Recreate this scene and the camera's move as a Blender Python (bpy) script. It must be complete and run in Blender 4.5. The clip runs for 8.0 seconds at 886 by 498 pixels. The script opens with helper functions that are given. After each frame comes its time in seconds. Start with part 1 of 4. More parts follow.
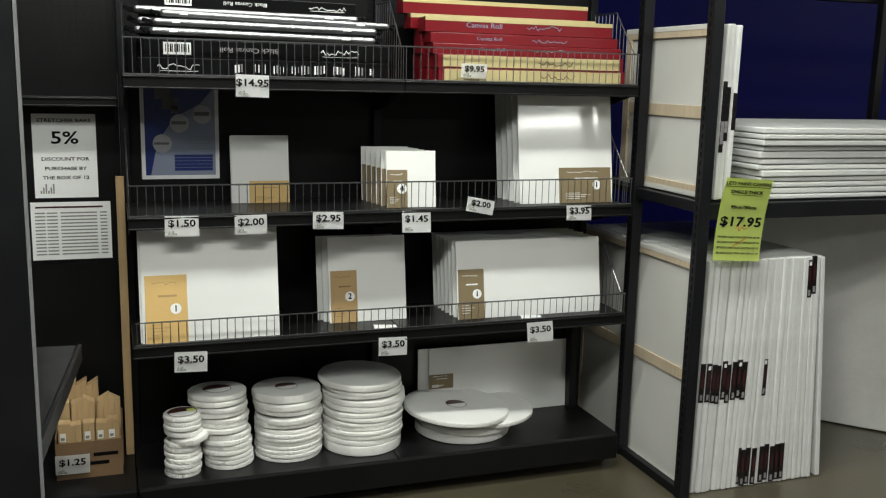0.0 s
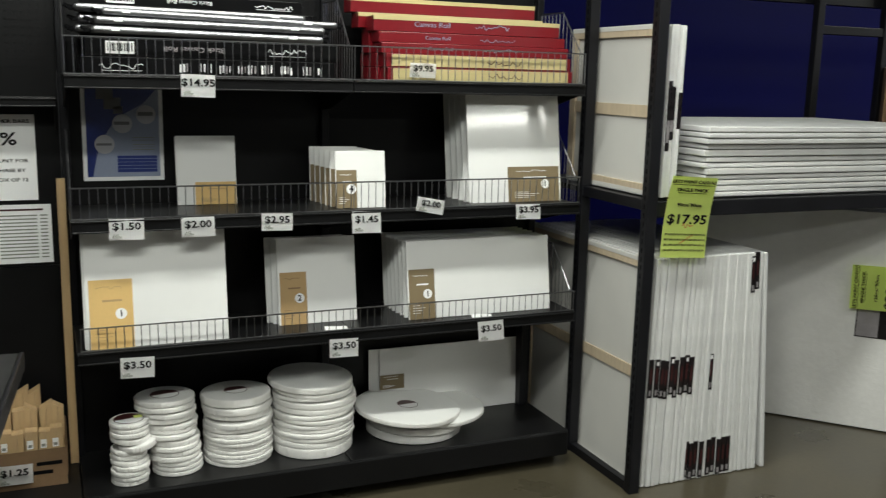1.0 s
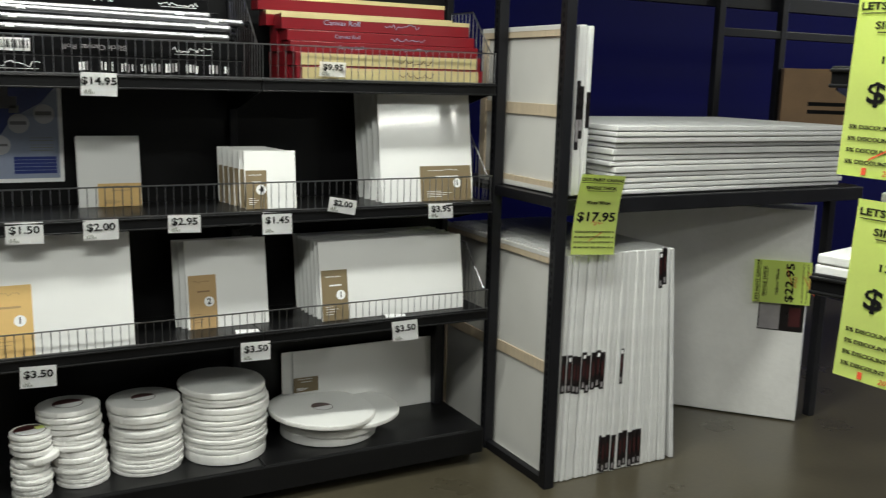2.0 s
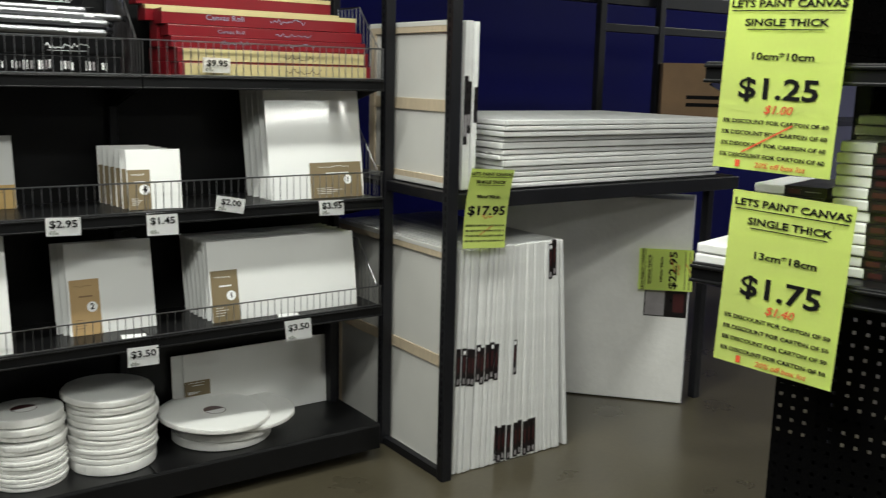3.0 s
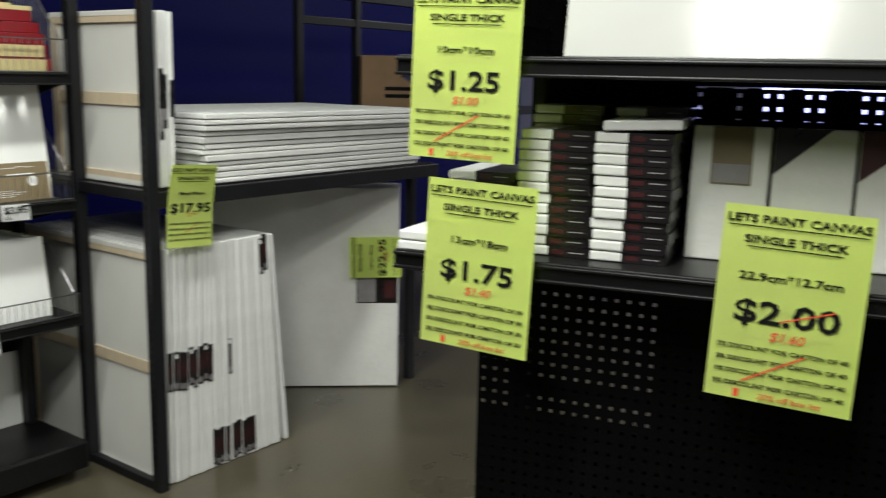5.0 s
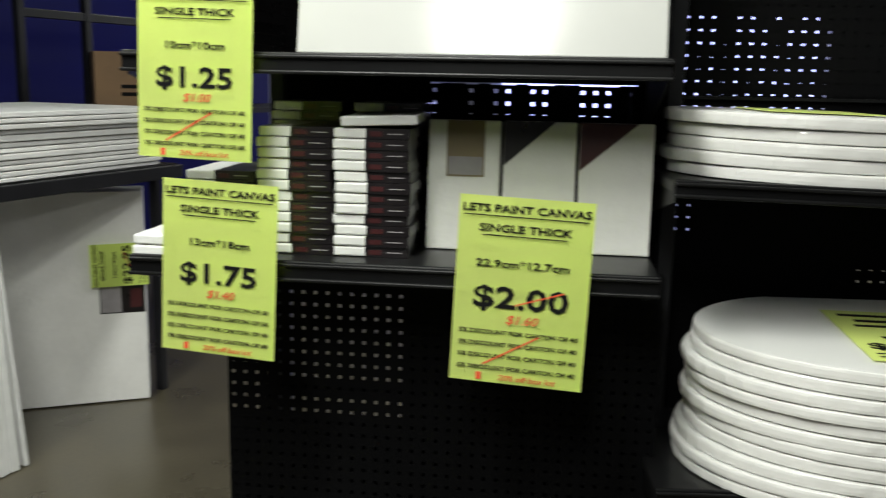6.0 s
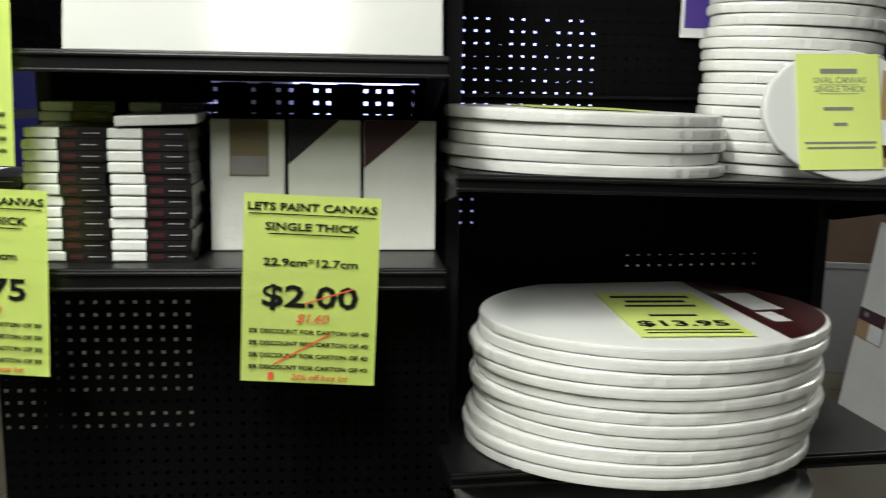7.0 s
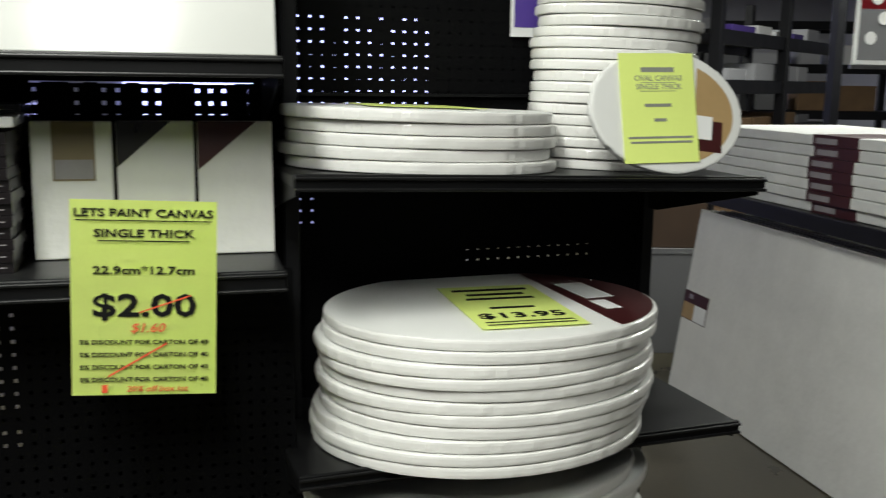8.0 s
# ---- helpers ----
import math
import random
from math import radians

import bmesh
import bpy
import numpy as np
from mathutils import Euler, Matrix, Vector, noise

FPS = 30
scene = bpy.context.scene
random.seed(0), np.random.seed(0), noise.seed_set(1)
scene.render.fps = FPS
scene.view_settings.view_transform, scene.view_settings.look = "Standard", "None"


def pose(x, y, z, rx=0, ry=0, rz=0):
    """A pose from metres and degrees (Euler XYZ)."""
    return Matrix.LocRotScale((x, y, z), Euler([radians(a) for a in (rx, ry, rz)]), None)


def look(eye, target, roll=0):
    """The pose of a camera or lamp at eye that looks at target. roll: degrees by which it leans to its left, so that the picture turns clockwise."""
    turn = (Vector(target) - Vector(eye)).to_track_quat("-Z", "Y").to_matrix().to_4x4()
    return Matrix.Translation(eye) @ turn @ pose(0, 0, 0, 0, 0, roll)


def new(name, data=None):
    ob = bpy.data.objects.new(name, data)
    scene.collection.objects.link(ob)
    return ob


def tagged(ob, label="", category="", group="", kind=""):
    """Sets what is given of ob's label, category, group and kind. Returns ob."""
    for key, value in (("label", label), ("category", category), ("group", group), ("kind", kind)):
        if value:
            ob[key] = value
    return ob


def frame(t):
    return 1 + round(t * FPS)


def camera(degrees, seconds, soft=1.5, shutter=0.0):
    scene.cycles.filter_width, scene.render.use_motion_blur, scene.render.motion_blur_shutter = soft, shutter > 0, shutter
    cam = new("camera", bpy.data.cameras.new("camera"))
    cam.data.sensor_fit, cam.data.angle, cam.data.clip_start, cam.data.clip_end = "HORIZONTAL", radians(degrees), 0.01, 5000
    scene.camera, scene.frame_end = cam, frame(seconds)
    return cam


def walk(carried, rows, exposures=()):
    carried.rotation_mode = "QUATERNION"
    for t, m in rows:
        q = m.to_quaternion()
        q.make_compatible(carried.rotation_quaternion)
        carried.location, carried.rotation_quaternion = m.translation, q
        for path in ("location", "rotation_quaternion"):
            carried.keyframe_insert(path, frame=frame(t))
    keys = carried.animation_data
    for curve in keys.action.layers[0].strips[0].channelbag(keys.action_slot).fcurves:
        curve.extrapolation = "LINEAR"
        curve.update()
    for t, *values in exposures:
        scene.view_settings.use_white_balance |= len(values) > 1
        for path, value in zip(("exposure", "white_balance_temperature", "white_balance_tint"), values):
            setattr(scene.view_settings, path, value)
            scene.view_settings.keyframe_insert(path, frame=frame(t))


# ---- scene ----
cam = camera(50.9, 8.0, soft=1.2, shutter=0.5)
PATH = [
    (0, (-0.2024, -0.4432, 1.5369), (0.4557, 1.4105, 1.1754), 1.34),
    (0.5, (-0.2143, -0.4349, 1.5416), (0.4769, 1.4062, 1.1776), 1.32),
    (1, (-0.2243, -0.4230, 1.5471), (0.5479, 1.3852, 1.1811), 1.38),
    (1.5, (-0.2233, -0.4221, 1.5460), (0.6270, 1.3511, 1.1819), 1.39),
    (1.7, (-0.2179, -0.4180, 1.5449), (0.6650, 1.3396, 1.1822), 1.48),
    (3, (-0.2058, -0.4173, 1.5476), (0.9237, 1.1920, 1.1809), 1.35),
    (3.5, (-0.2028, -0.4179, 1.5487), (1.0231, 1.1187, 1.1801), 1.22),
    (4, (-0.2035, -0.4212, 1.5488), (1.1218, 1.0307, 1.1809), 1.23),
    (4.2, (-0.2001, -0.4175, 1.5498), (1.1640, 0.9979, 1.1811), 1.00),
    (5.3, (-0.1937, -0.4309, 1.5486), (1.4615, 0.6293, 1.1796), 1.35),
    (5.5, (-0.1865, -0.4349, 1.5483), (1.5257, 0.5307, 1.1797), 1.32),
    (6, (-0.1789, -0.4446, 1.5474), (1.6426, 0.2963, 1.1823), 1.10),
    (6.5, (-0.1818, -0.4522, 1.5468), (1.7129, 0.0764, 1.1853), 1.11),
    (7, (-0.1841, -0.4646, 1.5381), (1.7575, -0.1358, 1.1884), 0.94),
    (7.5, (-0.1854, -0.4668, 1.5429), (1.7759, -0.2997, 1.1886), 0.97),
    (8, (-0.1859, -0.4708, 1.5451), (1.7823, -0.4735, 1.1900), 0.75),
]
walk(cam, [(t, look(eye, target, roll)) for t, eye, target, roll in PATH], [(0.0, -0.12), (4.2, -0.1), (5.5, 0.0), (8.0, 0.1)])

# ---- light ----
world = bpy.data.worlds.new("world")
scene.world = world
world.use_nodes = True
world.node_tree.nodes["Background"].inputs["Color"].default_value = (0.75, 0.8, 0.9, 1)
world.node_tree.nodes["Background"].inputs["Strength"].default_value = 0.01


def tube(x, y, z, watts, sx=1.2, sy=0.28, rz=0.0):
    d = bpy.data.lights.new("fluorescent_lamp", "AREA")
    d.shape, d.size, d.size_y, d.energy, d.color = "RECTANGLE", sx, sy, watts, (0.97, 1.0, 0.92)
    o = new("fluorescent_lamp", d)
    o.matrix_world = pose(x, y, z, 0, 0, rz)


tube(0.6, 1.75, 2.95, 75, sx=2.4, sy=0.2)
tube(0.0, 0.15, 2.95, 62)
tube(2.75, 0.7, 2.95, 13)
tube(-1.2, -0.4, 2.95, 50, sx=1.2, sy=0.42, rz=10)
tube(4.4, -2.9, 2.95, 80, rz=15)
tube(5.8, 2.6, 2.95, 30)
tube(8.5, -0.8, 2.95, 110, rz=90)
tube(12.5, -2.0, 2.95, 100, rz=90)


# ---- materials ----
def mat(name, color, rough=0.5, metal=0.0, vary=0.12, scale=6.0, bump=0.1, fine=90.0, spec=0.5, coat=0.0, per_object=0.0, stretch=(1, 1, 1)):
    m = bpy.data.materials.new(name)
    m.use_nodes = True
    nt = m.node_tree
    b = nt.nodes["Principled BSDF"]
    b.inputs["Roughness"].default_value, b.inputs["Metallic"].default_value = rough, metal
    b.inputs["Specular IOR Level"].default_value = spec
    b.inputs["Coat Weight"].default_value, b.inputs["Coat Roughness"].default_value = coat, 0.08
    tc, mp = nt.nodes.new("ShaderNodeTexCoord"), nt.nodes.new("ShaderNodeMapping")
    mp.inputs["Scale"].default_value = stretch
    nt.links.new(tc.outputs["Object"], mp.inputs["Vector"])
    n1, n2 = nt.nodes.new("ShaderNodeTexNoise"), nt.nodes.new("ShaderNodeTexNoise")
    for n, sc, det in ((n1, scale, 5), (n2, fine, 3)):
        n.inputs["Scale"].default_value, n.inputs["Detail"].default_value = sc, det
        nt.links.new(mp.outputs["Vector"], n.inputs["Vector"])
    add = nt.nodes.new("ShaderNodeMath")
    add.operation = "MULTIPLY_ADD"
    add.inputs[1].default_value = 0.35
    nt.links.new(n2.outputs["Fac"], add.inputs[0])
    nt.links.new(n1.outputs["Fac"], add.inputs[2])
    mr = nt.nodes.new("ShaderNodeMapRange")
    mr.inputs["From Min"].default_value, mr.inputs["From Max"].default_value = 0.35, 1.0
    mr.inputs["To Min"].default_value, mr.inputs["To Max"].default_value = 1 - vary, 1 + vary
    nt.links.new(add.outputs[0], mr.inputs["Value"])
    val = mr.outputs["Result"]
    if per_object:
        oi, mo = nt.nodes.new("ShaderNodeObjectInfo"), nt.nodes.new("ShaderNodeMath")
        mo.operation = "MULTIPLY_ADD"
        mo.inputs[1].default_value = -per_object
        nt.links.new(oi.outputs["Random"], mo.inputs[0])
        nt.links.new(val, mo.inputs[2])
        val = mo.outputs[0]
    sc = nt.nodes.new("ShaderNodeVectorMath")
    sc.operation = "SCALE"
    sc.inputs[0].default_value = color
    nt.links.new(val, sc.inputs["Scale"])
    nt.links.new(sc.outputs["Vector"], b.inputs["Base Color"])
    rr = nt.nodes.new("ShaderNodeMapRange")
    rr.inputs["To Min"].default_value, rr.inputs["To Max"].default_value = max(rough - 0.1, 0.03), min(rough + 0.1, 1)
    nt.links.new(n1.outputs["Fac"], rr.inputs["Value"])
    nt.links.new(rr.outputs["Result"], b.inputs["Roughness"])
    if bump:
        bp = nt.nodes.new("ShaderNodeBump")
        bp.inputs["Strength"].default_value, bp.inputs["Distance"].default_value = bump, 0.004
        nt.links.new(n2.outputs["Fac"], bp.inputs["Height"])
        nt.links.new(bp.outputs["Normal"], b.inputs["Normal"])
    return m


M_BLACK = mat("black_powder_coat", (0.0045, 0.0045, 0.005), 0.4, 0, 0.3, 5, 0.06, 300, spec=0.22)
M_PEG = mat("black_peg_panel", (0.003, 0.003, 0.0035), 0.65, 0, 0.3, 5, 0.04, 300, spec=0.06)
M_DECK = mat("black_shelf_deck", (0.006, 0.006, 0.0065), 0.36, 0, 0.4, 7, 0.05, 250, spec=0.3)
M_POST = mat("dark_steel_post", (0.007, 0.007, 0.009), 0.42, 0, 0.3, 8, 0.06, 200, spec=0.3)
M_WIRE = mat("chrome_wire", (0.26, 0.26, 0.27), 0.34, 1.0, 0.15, 30, 0, 90)
M_WHITE = mat("primed_canvas_white", (0.8, 0.8, 0.785), 0.55, 0, 0.05, 4, 0.12, 700, per_object=0.07)
M_WRAP = mat("shrink_wrapped_canvas", (0.82, 0.81, 0.79), 0.32, 0, 0.07, 7, 0.45, 38, coat=0.45, per_object=0.05)
M_EDGE = mat("canvas_edge_white", (0.78, 0.78, 0.77), 0.5, 0, 0.08, 14, 0.35, 120, per_object=0.12, coat=0.15)
M_PANEL = mat("glossy_canvas_panel", (0.8, 0.8, 0.79), 0.2, 0, 0.04, 4, 0.03, 500, coat=0.7)
M_BOARD = mat("gloss_white_board", (0.54, 0.54, 0.52), 0.12, 0, 0.03, 3, 0.02, 400, coat=0.35)
M_BACK = mat("raw_canvas_back", (0.66, 0.65, 0.62), 0.6, 0, 0.08, 3, 0.2, 600, coat=0.3)
M_PINE = mat("pine_stretcher_wood", (0.56, 0.46, 0.33), 0.55, 0, 0.16, 5, 0.12, 40, stretch=(1, 12, 1))
M_BATTEN = mat("raw_timber_batten", (0.48, 0.33, 0.17), 0.6, 0, 0.2, 4, 0.15, 60, stretch=(9, 9, 0.7))
M_CARD = mat("brown_cardboard", (0.23, 0.14, 0.072), 0.75, 0, 0.18, 6, 0.15, 120, per_object=0.15)
# darker copy of the cardboard, with shade put into the colour
M_SHADECARD = mat("dark_brown_cardboard", (0.075, 0.045, 0.028), 0.75, 0, 0.2, 6, 0.15, 120)
M_TAN = mat("tan_label_card", (0.42, 0.28, 0.13), 0.5, 0, 0.1, 8, 0, 90)
M_AMBER = mat("amber_label_card", (0.66, 0.44, 0.17), 0.5, 0, 0.08, 8, 0, 90)
M_OLIVE = mat("olive_label_card", (0.205, 0.155, 0.085), 0.5, 0, 0.1, 8, 0, 90)
M_MAROON = mat("maroon_label_film", (0.05, 0.011, 0.012), 0.35, 0, 0.2, 8, 0, 90)
M_DARKLABEL = mat("black_label_film", (0.008, 0.006, 0.007), 0.3, 0, 0.3, 20, 0, 90)
M_GREY_PRINT = mat("grey_print", (0.28, 0.26, 0.27), 0.5, 0, 0.15, 20, 0, 90)
M_RED = mat("red_print_card", (0.17, 0.006, 0.011), 0.3, 0, 0.12, 6, 0.04, 120, coat=0.25)
M_REDINK = mat("red_marker_ink", (0.72, 0.09, 0.03), 0.6, 0, 0.15, 30, 0, 90)
M_CREAM = mat("cream_print_card", (0.52, 0.44, 0.22), 0.4, 0, 0.08, 6, 0.04, 120, coat=0.2)
M_BLKCARD = mat("black_print_card", (0.004, 0.004, 0.0045), 0.3, 0, 0.2, 6, 0.04, 120, spec=0.15)
M_SILVER = mat("silver_foil_card", (0.2, 0.2, 0.21), 0.4, 1.0, 0.3, 12, 0.1, 60)
M_YELLOW = mat("fluorescent_yellow_paper", (0.80, 0.93, 0.26), 0.45, 0, 0.05, 6, 0.03, 200, coat=0.35)
M_PAPER = mat("white_paper", (0.86, 0.86, 0.86), 0.5, 0, 0.05, 6, 0.03, 200, coat=0.2)
M_INK = mat("black_ink", (0.006, 0.006, 0.006), 0.7, 0, 0.2, 20, 0, 90, spec=0.1)
M_FAINT = mat("faint_grey_ink", (0.24, 0.25, 0.22), 0.6, 0, 0.2, 20, 0, 90)
M_BLUEPRINT = mat("blue_poster_print", (0.014, 0.03, 0.17), 0.3, 0, 0.3, 4, 0, 90, coat=0.4)
M_PALEBLUE = mat("pale_blue_poster_print", (0.27, 0.31, 0.42), 0.3, 0, 0.1, 4, 0, 90, coat=0.4)
M_BLUEWALL = mat("royal_blue_wall_paint", (0.0022, 0.003, 0.085), 0.5, 0, 0.2, 1.2, 0.05, 60, spec=0.12)
M_CEIL = mat("pale_ceiling_tile", (0.62, 0.62, 0.6), 0.8, 0, 0.06, 2, 0.1, 80)
M_FARWALL = mat("pale_far_wall_paint", (0.5, 0.5, 0.53), 0.7, 0, 0.08, 2, 0.08, 60)
M_WALL = mat("grey_painted_wall", (0.18, 0.18, 0.19), 0.7, 0, 0.08, 2, 0.08, 60)
M_PURPLE = mat("purple_print", (0.09, 0.05, 0.30), 0.4, 0, 0.1, 6, 0, 90)


def concrete():
    m = mat("polished_concrete", (0.073, 0.063, 0.041), 0.3, 0, 0.34, 2.2, 0.05, 45)
    return m


M_FLOOR = concrete()


# ---- mesh helpers ----
def mesh_from(bm, name, material, smooth=False):
    me = bpy.data.meshes.new(name)
    bm.to_mesh(me)
    bm.free()
    me.materials.append(material)
    if smooth:
        for p in me.polygons:
            p.use_smooth = True
    return me


def part(name, bm, material, parent, label="", m=None, smooth=False):
    ob = new(name, mesh_from(bm, name, material, smooth))
    ob.parent = parent
    if m is not None:
        ob.matrix_basis = m
    return tagged(ob, label)


def piece(name, me, parent, m):
    ob = new(name, me)
    ob.parent, ob.matrix_basis = parent, m
    return ob


def thing(name, m, label, category, group="", kind=""):
    ob = new(name)
    ob.empty_display_size = 0.05
    ob.matrix_basis = m
    return tagged(ob, label, category, group, kind)


def box(bm, x0, x1, y0, y1, z0, z1, bevel=0.0):
    r = bmesh.ops.create_cube(bm, size=1.0, matrix=Matrix.Translation(((x0 + x1) / 2, (y0 + y1) / 2, (z0 + z1) / 2)) @ Matrix.Diagonal((x1 - x0, y1 - y0, z1 - z0, 1)))
    if bevel:
        edges = list({e for v in r["verts"] for e in v.link_edges})
        bmesh.ops.bevel(bm, geom=edges, offset=bevel, segments=2, affect="EDGES", profile=0.5)
    return bm


def boxed(x0, x1, y0, y1, z0, z1, bevel=0.0):
    return box(bmesh.new(), x0, x1, y0, y1, z0, z1, bevel)


def bars(rects, depth=0.0006):
    """Flat printed rectangles in the xz plane, facing -y: (x0, x1, z0, z1)."""
    bm = bmesh.new()
    for x0, x1, z0, z1 in rects:
        box(bm, x0, x1, -depth, 0, z0, z1)
    return bm


def rod(bm, a, b, r, seg=6):
    a, b = Vector(a), Vector(b)
    q = (b - a).to_track_quat("Z", "Y").to_matrix().to_4x4()
    bmesh.ops.create_cone(bm, cap_ends=True, segments=seg, radius1=r, radius2=r, depth=(b - a).length, matrix=Matrix.Translation((a + b) / 2) @ q)
    return bm


TEXTS = {}


def lettering(text, size, material, parent, x, z, y=-0.001, wide=1.2, weight=0.016, slant=0.0, align="CENTER", turn=0.0):
    """Words as a thin mesh in the xz plane, facing -y, centred on x, z."""
    key = (text, size, wide, weight, slant, align, material.name)
    if key not in TEXTS:
        cu = bpy.data.curves.new("lettering", "FONT")
        cu.body, cu.size, cu.offset, cu.shear, cu.align_x, cu.align_y, cu.extrude = text, size, weight * size, slant, align, "CENTER", 0.0003
        cu.resolution_u = 2
        ob = new("lettering", cu)
        me = bpy.data.meshes.new_from_object(ob.evaluated_get(bpy.context.evaluated_depsgraph_get()))
        bpy.data.objects.remove(ob)
        bpy.data.curves.remove(cu)
        me.transform(Matrix.Diagonal((wide, 1, 1, 1)))
        me.materials.clear()
        me.materials.append(material)
        TEXTS[key] = me
    return piece("lettering", TEXTS[key], parent, pose(x, y, z, 90, 0, 0) @ pose(0, 0, 0, 0, 0, turn))


def scribble(bm, x, z, w, h, n=9, th=0.0016, y=-0.0008, seed=1):
    """A handwritten line: short strokes up and down along x."""
    rnd = random.Random(seed)
    last = Vector((x - w / 2, y, z))
    for i in range(n):
        p = Vector((x - w / 2 + w * (i + 1) / n, y, z + rnd.uniform(-h / 2, h / 2)))
        d = p - last
        u = d.normalized().cross(Vector((0, 1, 0))) * th / 2
        vs = [bm.verts.new(last + u), bm.verts.new(last - u), bm.verts.new(p - u), bm.verts.new(p + u)]
        bm.faces.new(vs)
        last = p
    return bm


# ---- setting ----
BAY_Y, BACK_Y, BAY_L, BAY_R = 2.65, 3.05, -0.17, 1.655

floor = part("floor", boxed(-4, 16, -7, 6, -0.1, 0), M_FLOOR, None, "polished grey-brown concrete shop floor")
tagged(floor, kind="structure", category="floor")
ceiling = part("ceiling", boxed(-4, 16, -7, 6, 3.05, 3.15), M_CEIL, None, "pale flat shop ceiling")
tagged(ceiling, kind="structure", category="ceiling")
for nm, b in (("wall_west", (-4.2, -4, -7, 6)), ("wall_south", (-4, 16, -7.2, -7)), ("wall_east", (16, 16.2, -7, 6)), ("wall_north", (-4, 16, 6, 6.2))):
    w = part(nm, boxed(b[0], b[1], b[2], b[3], 0, 3.05), M_FARWALL if nm in ("wall_east", "wall_south") else M_WALL, None, "plain pale painted shop wall" if nm in ("wall_east", "wall_south") else "plain grey painted shop wall")
    tagged(w, kind="structure", category="wall")
blue = part("wall_blue", boxed(1.2, 7.5, 4.5, 4.6, 0, 2.25), M_BLUEWALL, None, "royal blue painted partition behind the racks")
tagged(blue, kind="structure", category="wall")


# ---- shelving bays ----
def perforated(x0, x1, z0, z1, y, px=0.025, pz=0.025, hole=0.0055, skip=None):
    """A thin sheet with square punched holes."""
    bm = bmesh.new()
    nx, nz = int((x1 - x0) / px), int((z1 - z0) / pz)
    dx, dz = (x1 - x0) / nx, (z1 - z0) / nz
    xs, zs = [x0], [z0]
    for i in range(nx):
        c = x0 + (i + 0.5) * dx
        xs += [c - hole / 2, c + hole / 2]
    for i in range(nz):
        c = z0 + (i + 0.5) * dz
        zs += [c - hole / 2, c + hole / 2]
    xs.append(x1)
    zs.append(z1)
    vs = [[bm.verts.new((x, y, z)) for z in zs] for x in xs]
    for i in range(len(xs) - 1):
        for j in range(len(zs) - 1):
            if i % 2 and j % 2 and not (skip and skip(xs[i], zs[j])):
                continue
            bm.faces.new((vs[i][j], vs[i + 1][j], vs[i + 1][j + 1], vs[i][j + 1]))
    return bm


def shelf(parent, x0, x1, y0, y1, z, lip=0.04, thick=0.02, chrome=True):
    """A steel shelf whose deck lies at z, front lip at y0."""
    deck = part("shelf", boxed(x0, x1, y0 + 0.006, y1, z - thick, z, 0.003), M_DECK, parent, "black steel shelf deck")
    part("price_rail", boxed(x0, x1, y0 - 0.004, y0 + 0.006, z - lip, z + 0.004, 0.003), M_BLACK, deck, "black ticket rail")
    part("rail_edge", boxed(x0, x1, y0 - 0.010, y0 - 0.004, z - lip, z - lip + 0.006, 0.002), M_DECK, deck)
    part("rail_edge", boxed(x0, x1, y0 - 0.010, y0 - 0.004, z - 0.006, z, 0.002), M_DECK, deck)
    for x in (x0 + 0.004, x1 - 0.007):
        bm = bmesh.new()
        pts = [(y0 + 0.01, z - thick), (y1, z - thick), (y1, z - 0.11), (y1 - 0.05, z - 0.11), (y0 + 0.01, z - thick - 0.014)]
        a = [bm.verts.new((x, p[0], p[1])) for p in pts]
        b = [bm.verts.new((x + 0.003, p[0], p[1])) for p in pts]
        bm.faces.new(a)
        bm.faces.new(b[::-1])
        for i in range(5):
            bm.faces.new((a[i], b[i], b[(i + 1) % 5], a[(i + 1) % 5]))
        bmesh.ops.recalc_face_normals(bm, faces=bm.faces)
        part("bracket", bm, M_BLACK, deck)
    return deck


DECK1, DECK2, DECK3, DECK0 = 1.523, 1.075, 0.648, 0.155
gondola = thing("wall_shelving", pose(0, 0, 0), "black steel wall shelving with four loaded shelves", "shelving")
part("back_panel", boxed(BAY_L, BAY_R, BACK_Y, BACK_Y + 0.02, 0.1, 1.53), M_BLACK, gondola, "black steel back panel")
part("peg_panel", perforated(BAY_L - 0.75, BAY_R, 1.53, 2.3, BACK_Y), M_BLACK, gondola, "black perforated peg panel")
part("peg_backing", boxed(BAY_L - 0.75, BAY_R, BACK_Y + 0.02, BACK_Y + 0.03, 1.53, 2.3), M_BLACK, gondola)
for x in (BAY_L - 0.012, 0.735, BAY_R - 0.015):
    part("upright", boxed(x, x + 0.03, BACK_Y - 0.03, BACK_Y, 0.0, 2.3, 0.003), M_POST, gondola)
base = part("base_deck", boxed(BAY_L - 0.001, 0.742, BAY_Y, BACK_Y, DECK0 - 0.03, DECK0, 0.004), M_DECK, gondola, "black base deck")
part("base_deck", boxed(0.744, BAY_R, BAY_Y, BACK_Y, DECK0 - 0.03, DECK0, 0.004), M_DECK, gondola)
part("base_front", boxed(BAY_L, BAY_R, BAY_Y - 0.006, BAY_Y + 0.01, 0.05, DECK0 - 0.004, 0.006), M_BLACK, gondola)
part("kick_plate", boxed(BAY_L, BAY_R, BAY_Y + 0.1, BAY_Y + 0.11, 0.0, 0.124), M_BLACK, gondola)
for z in (DECK1, DECK2, DECK3):
    shelf(gondola, BAY_L, 0.742, BAY_Y, BACK_Y - 0.032, z)
    shelf(gondola, 0.744, BAY_R, BAY_Y, BACK_Y - 0.032, z)
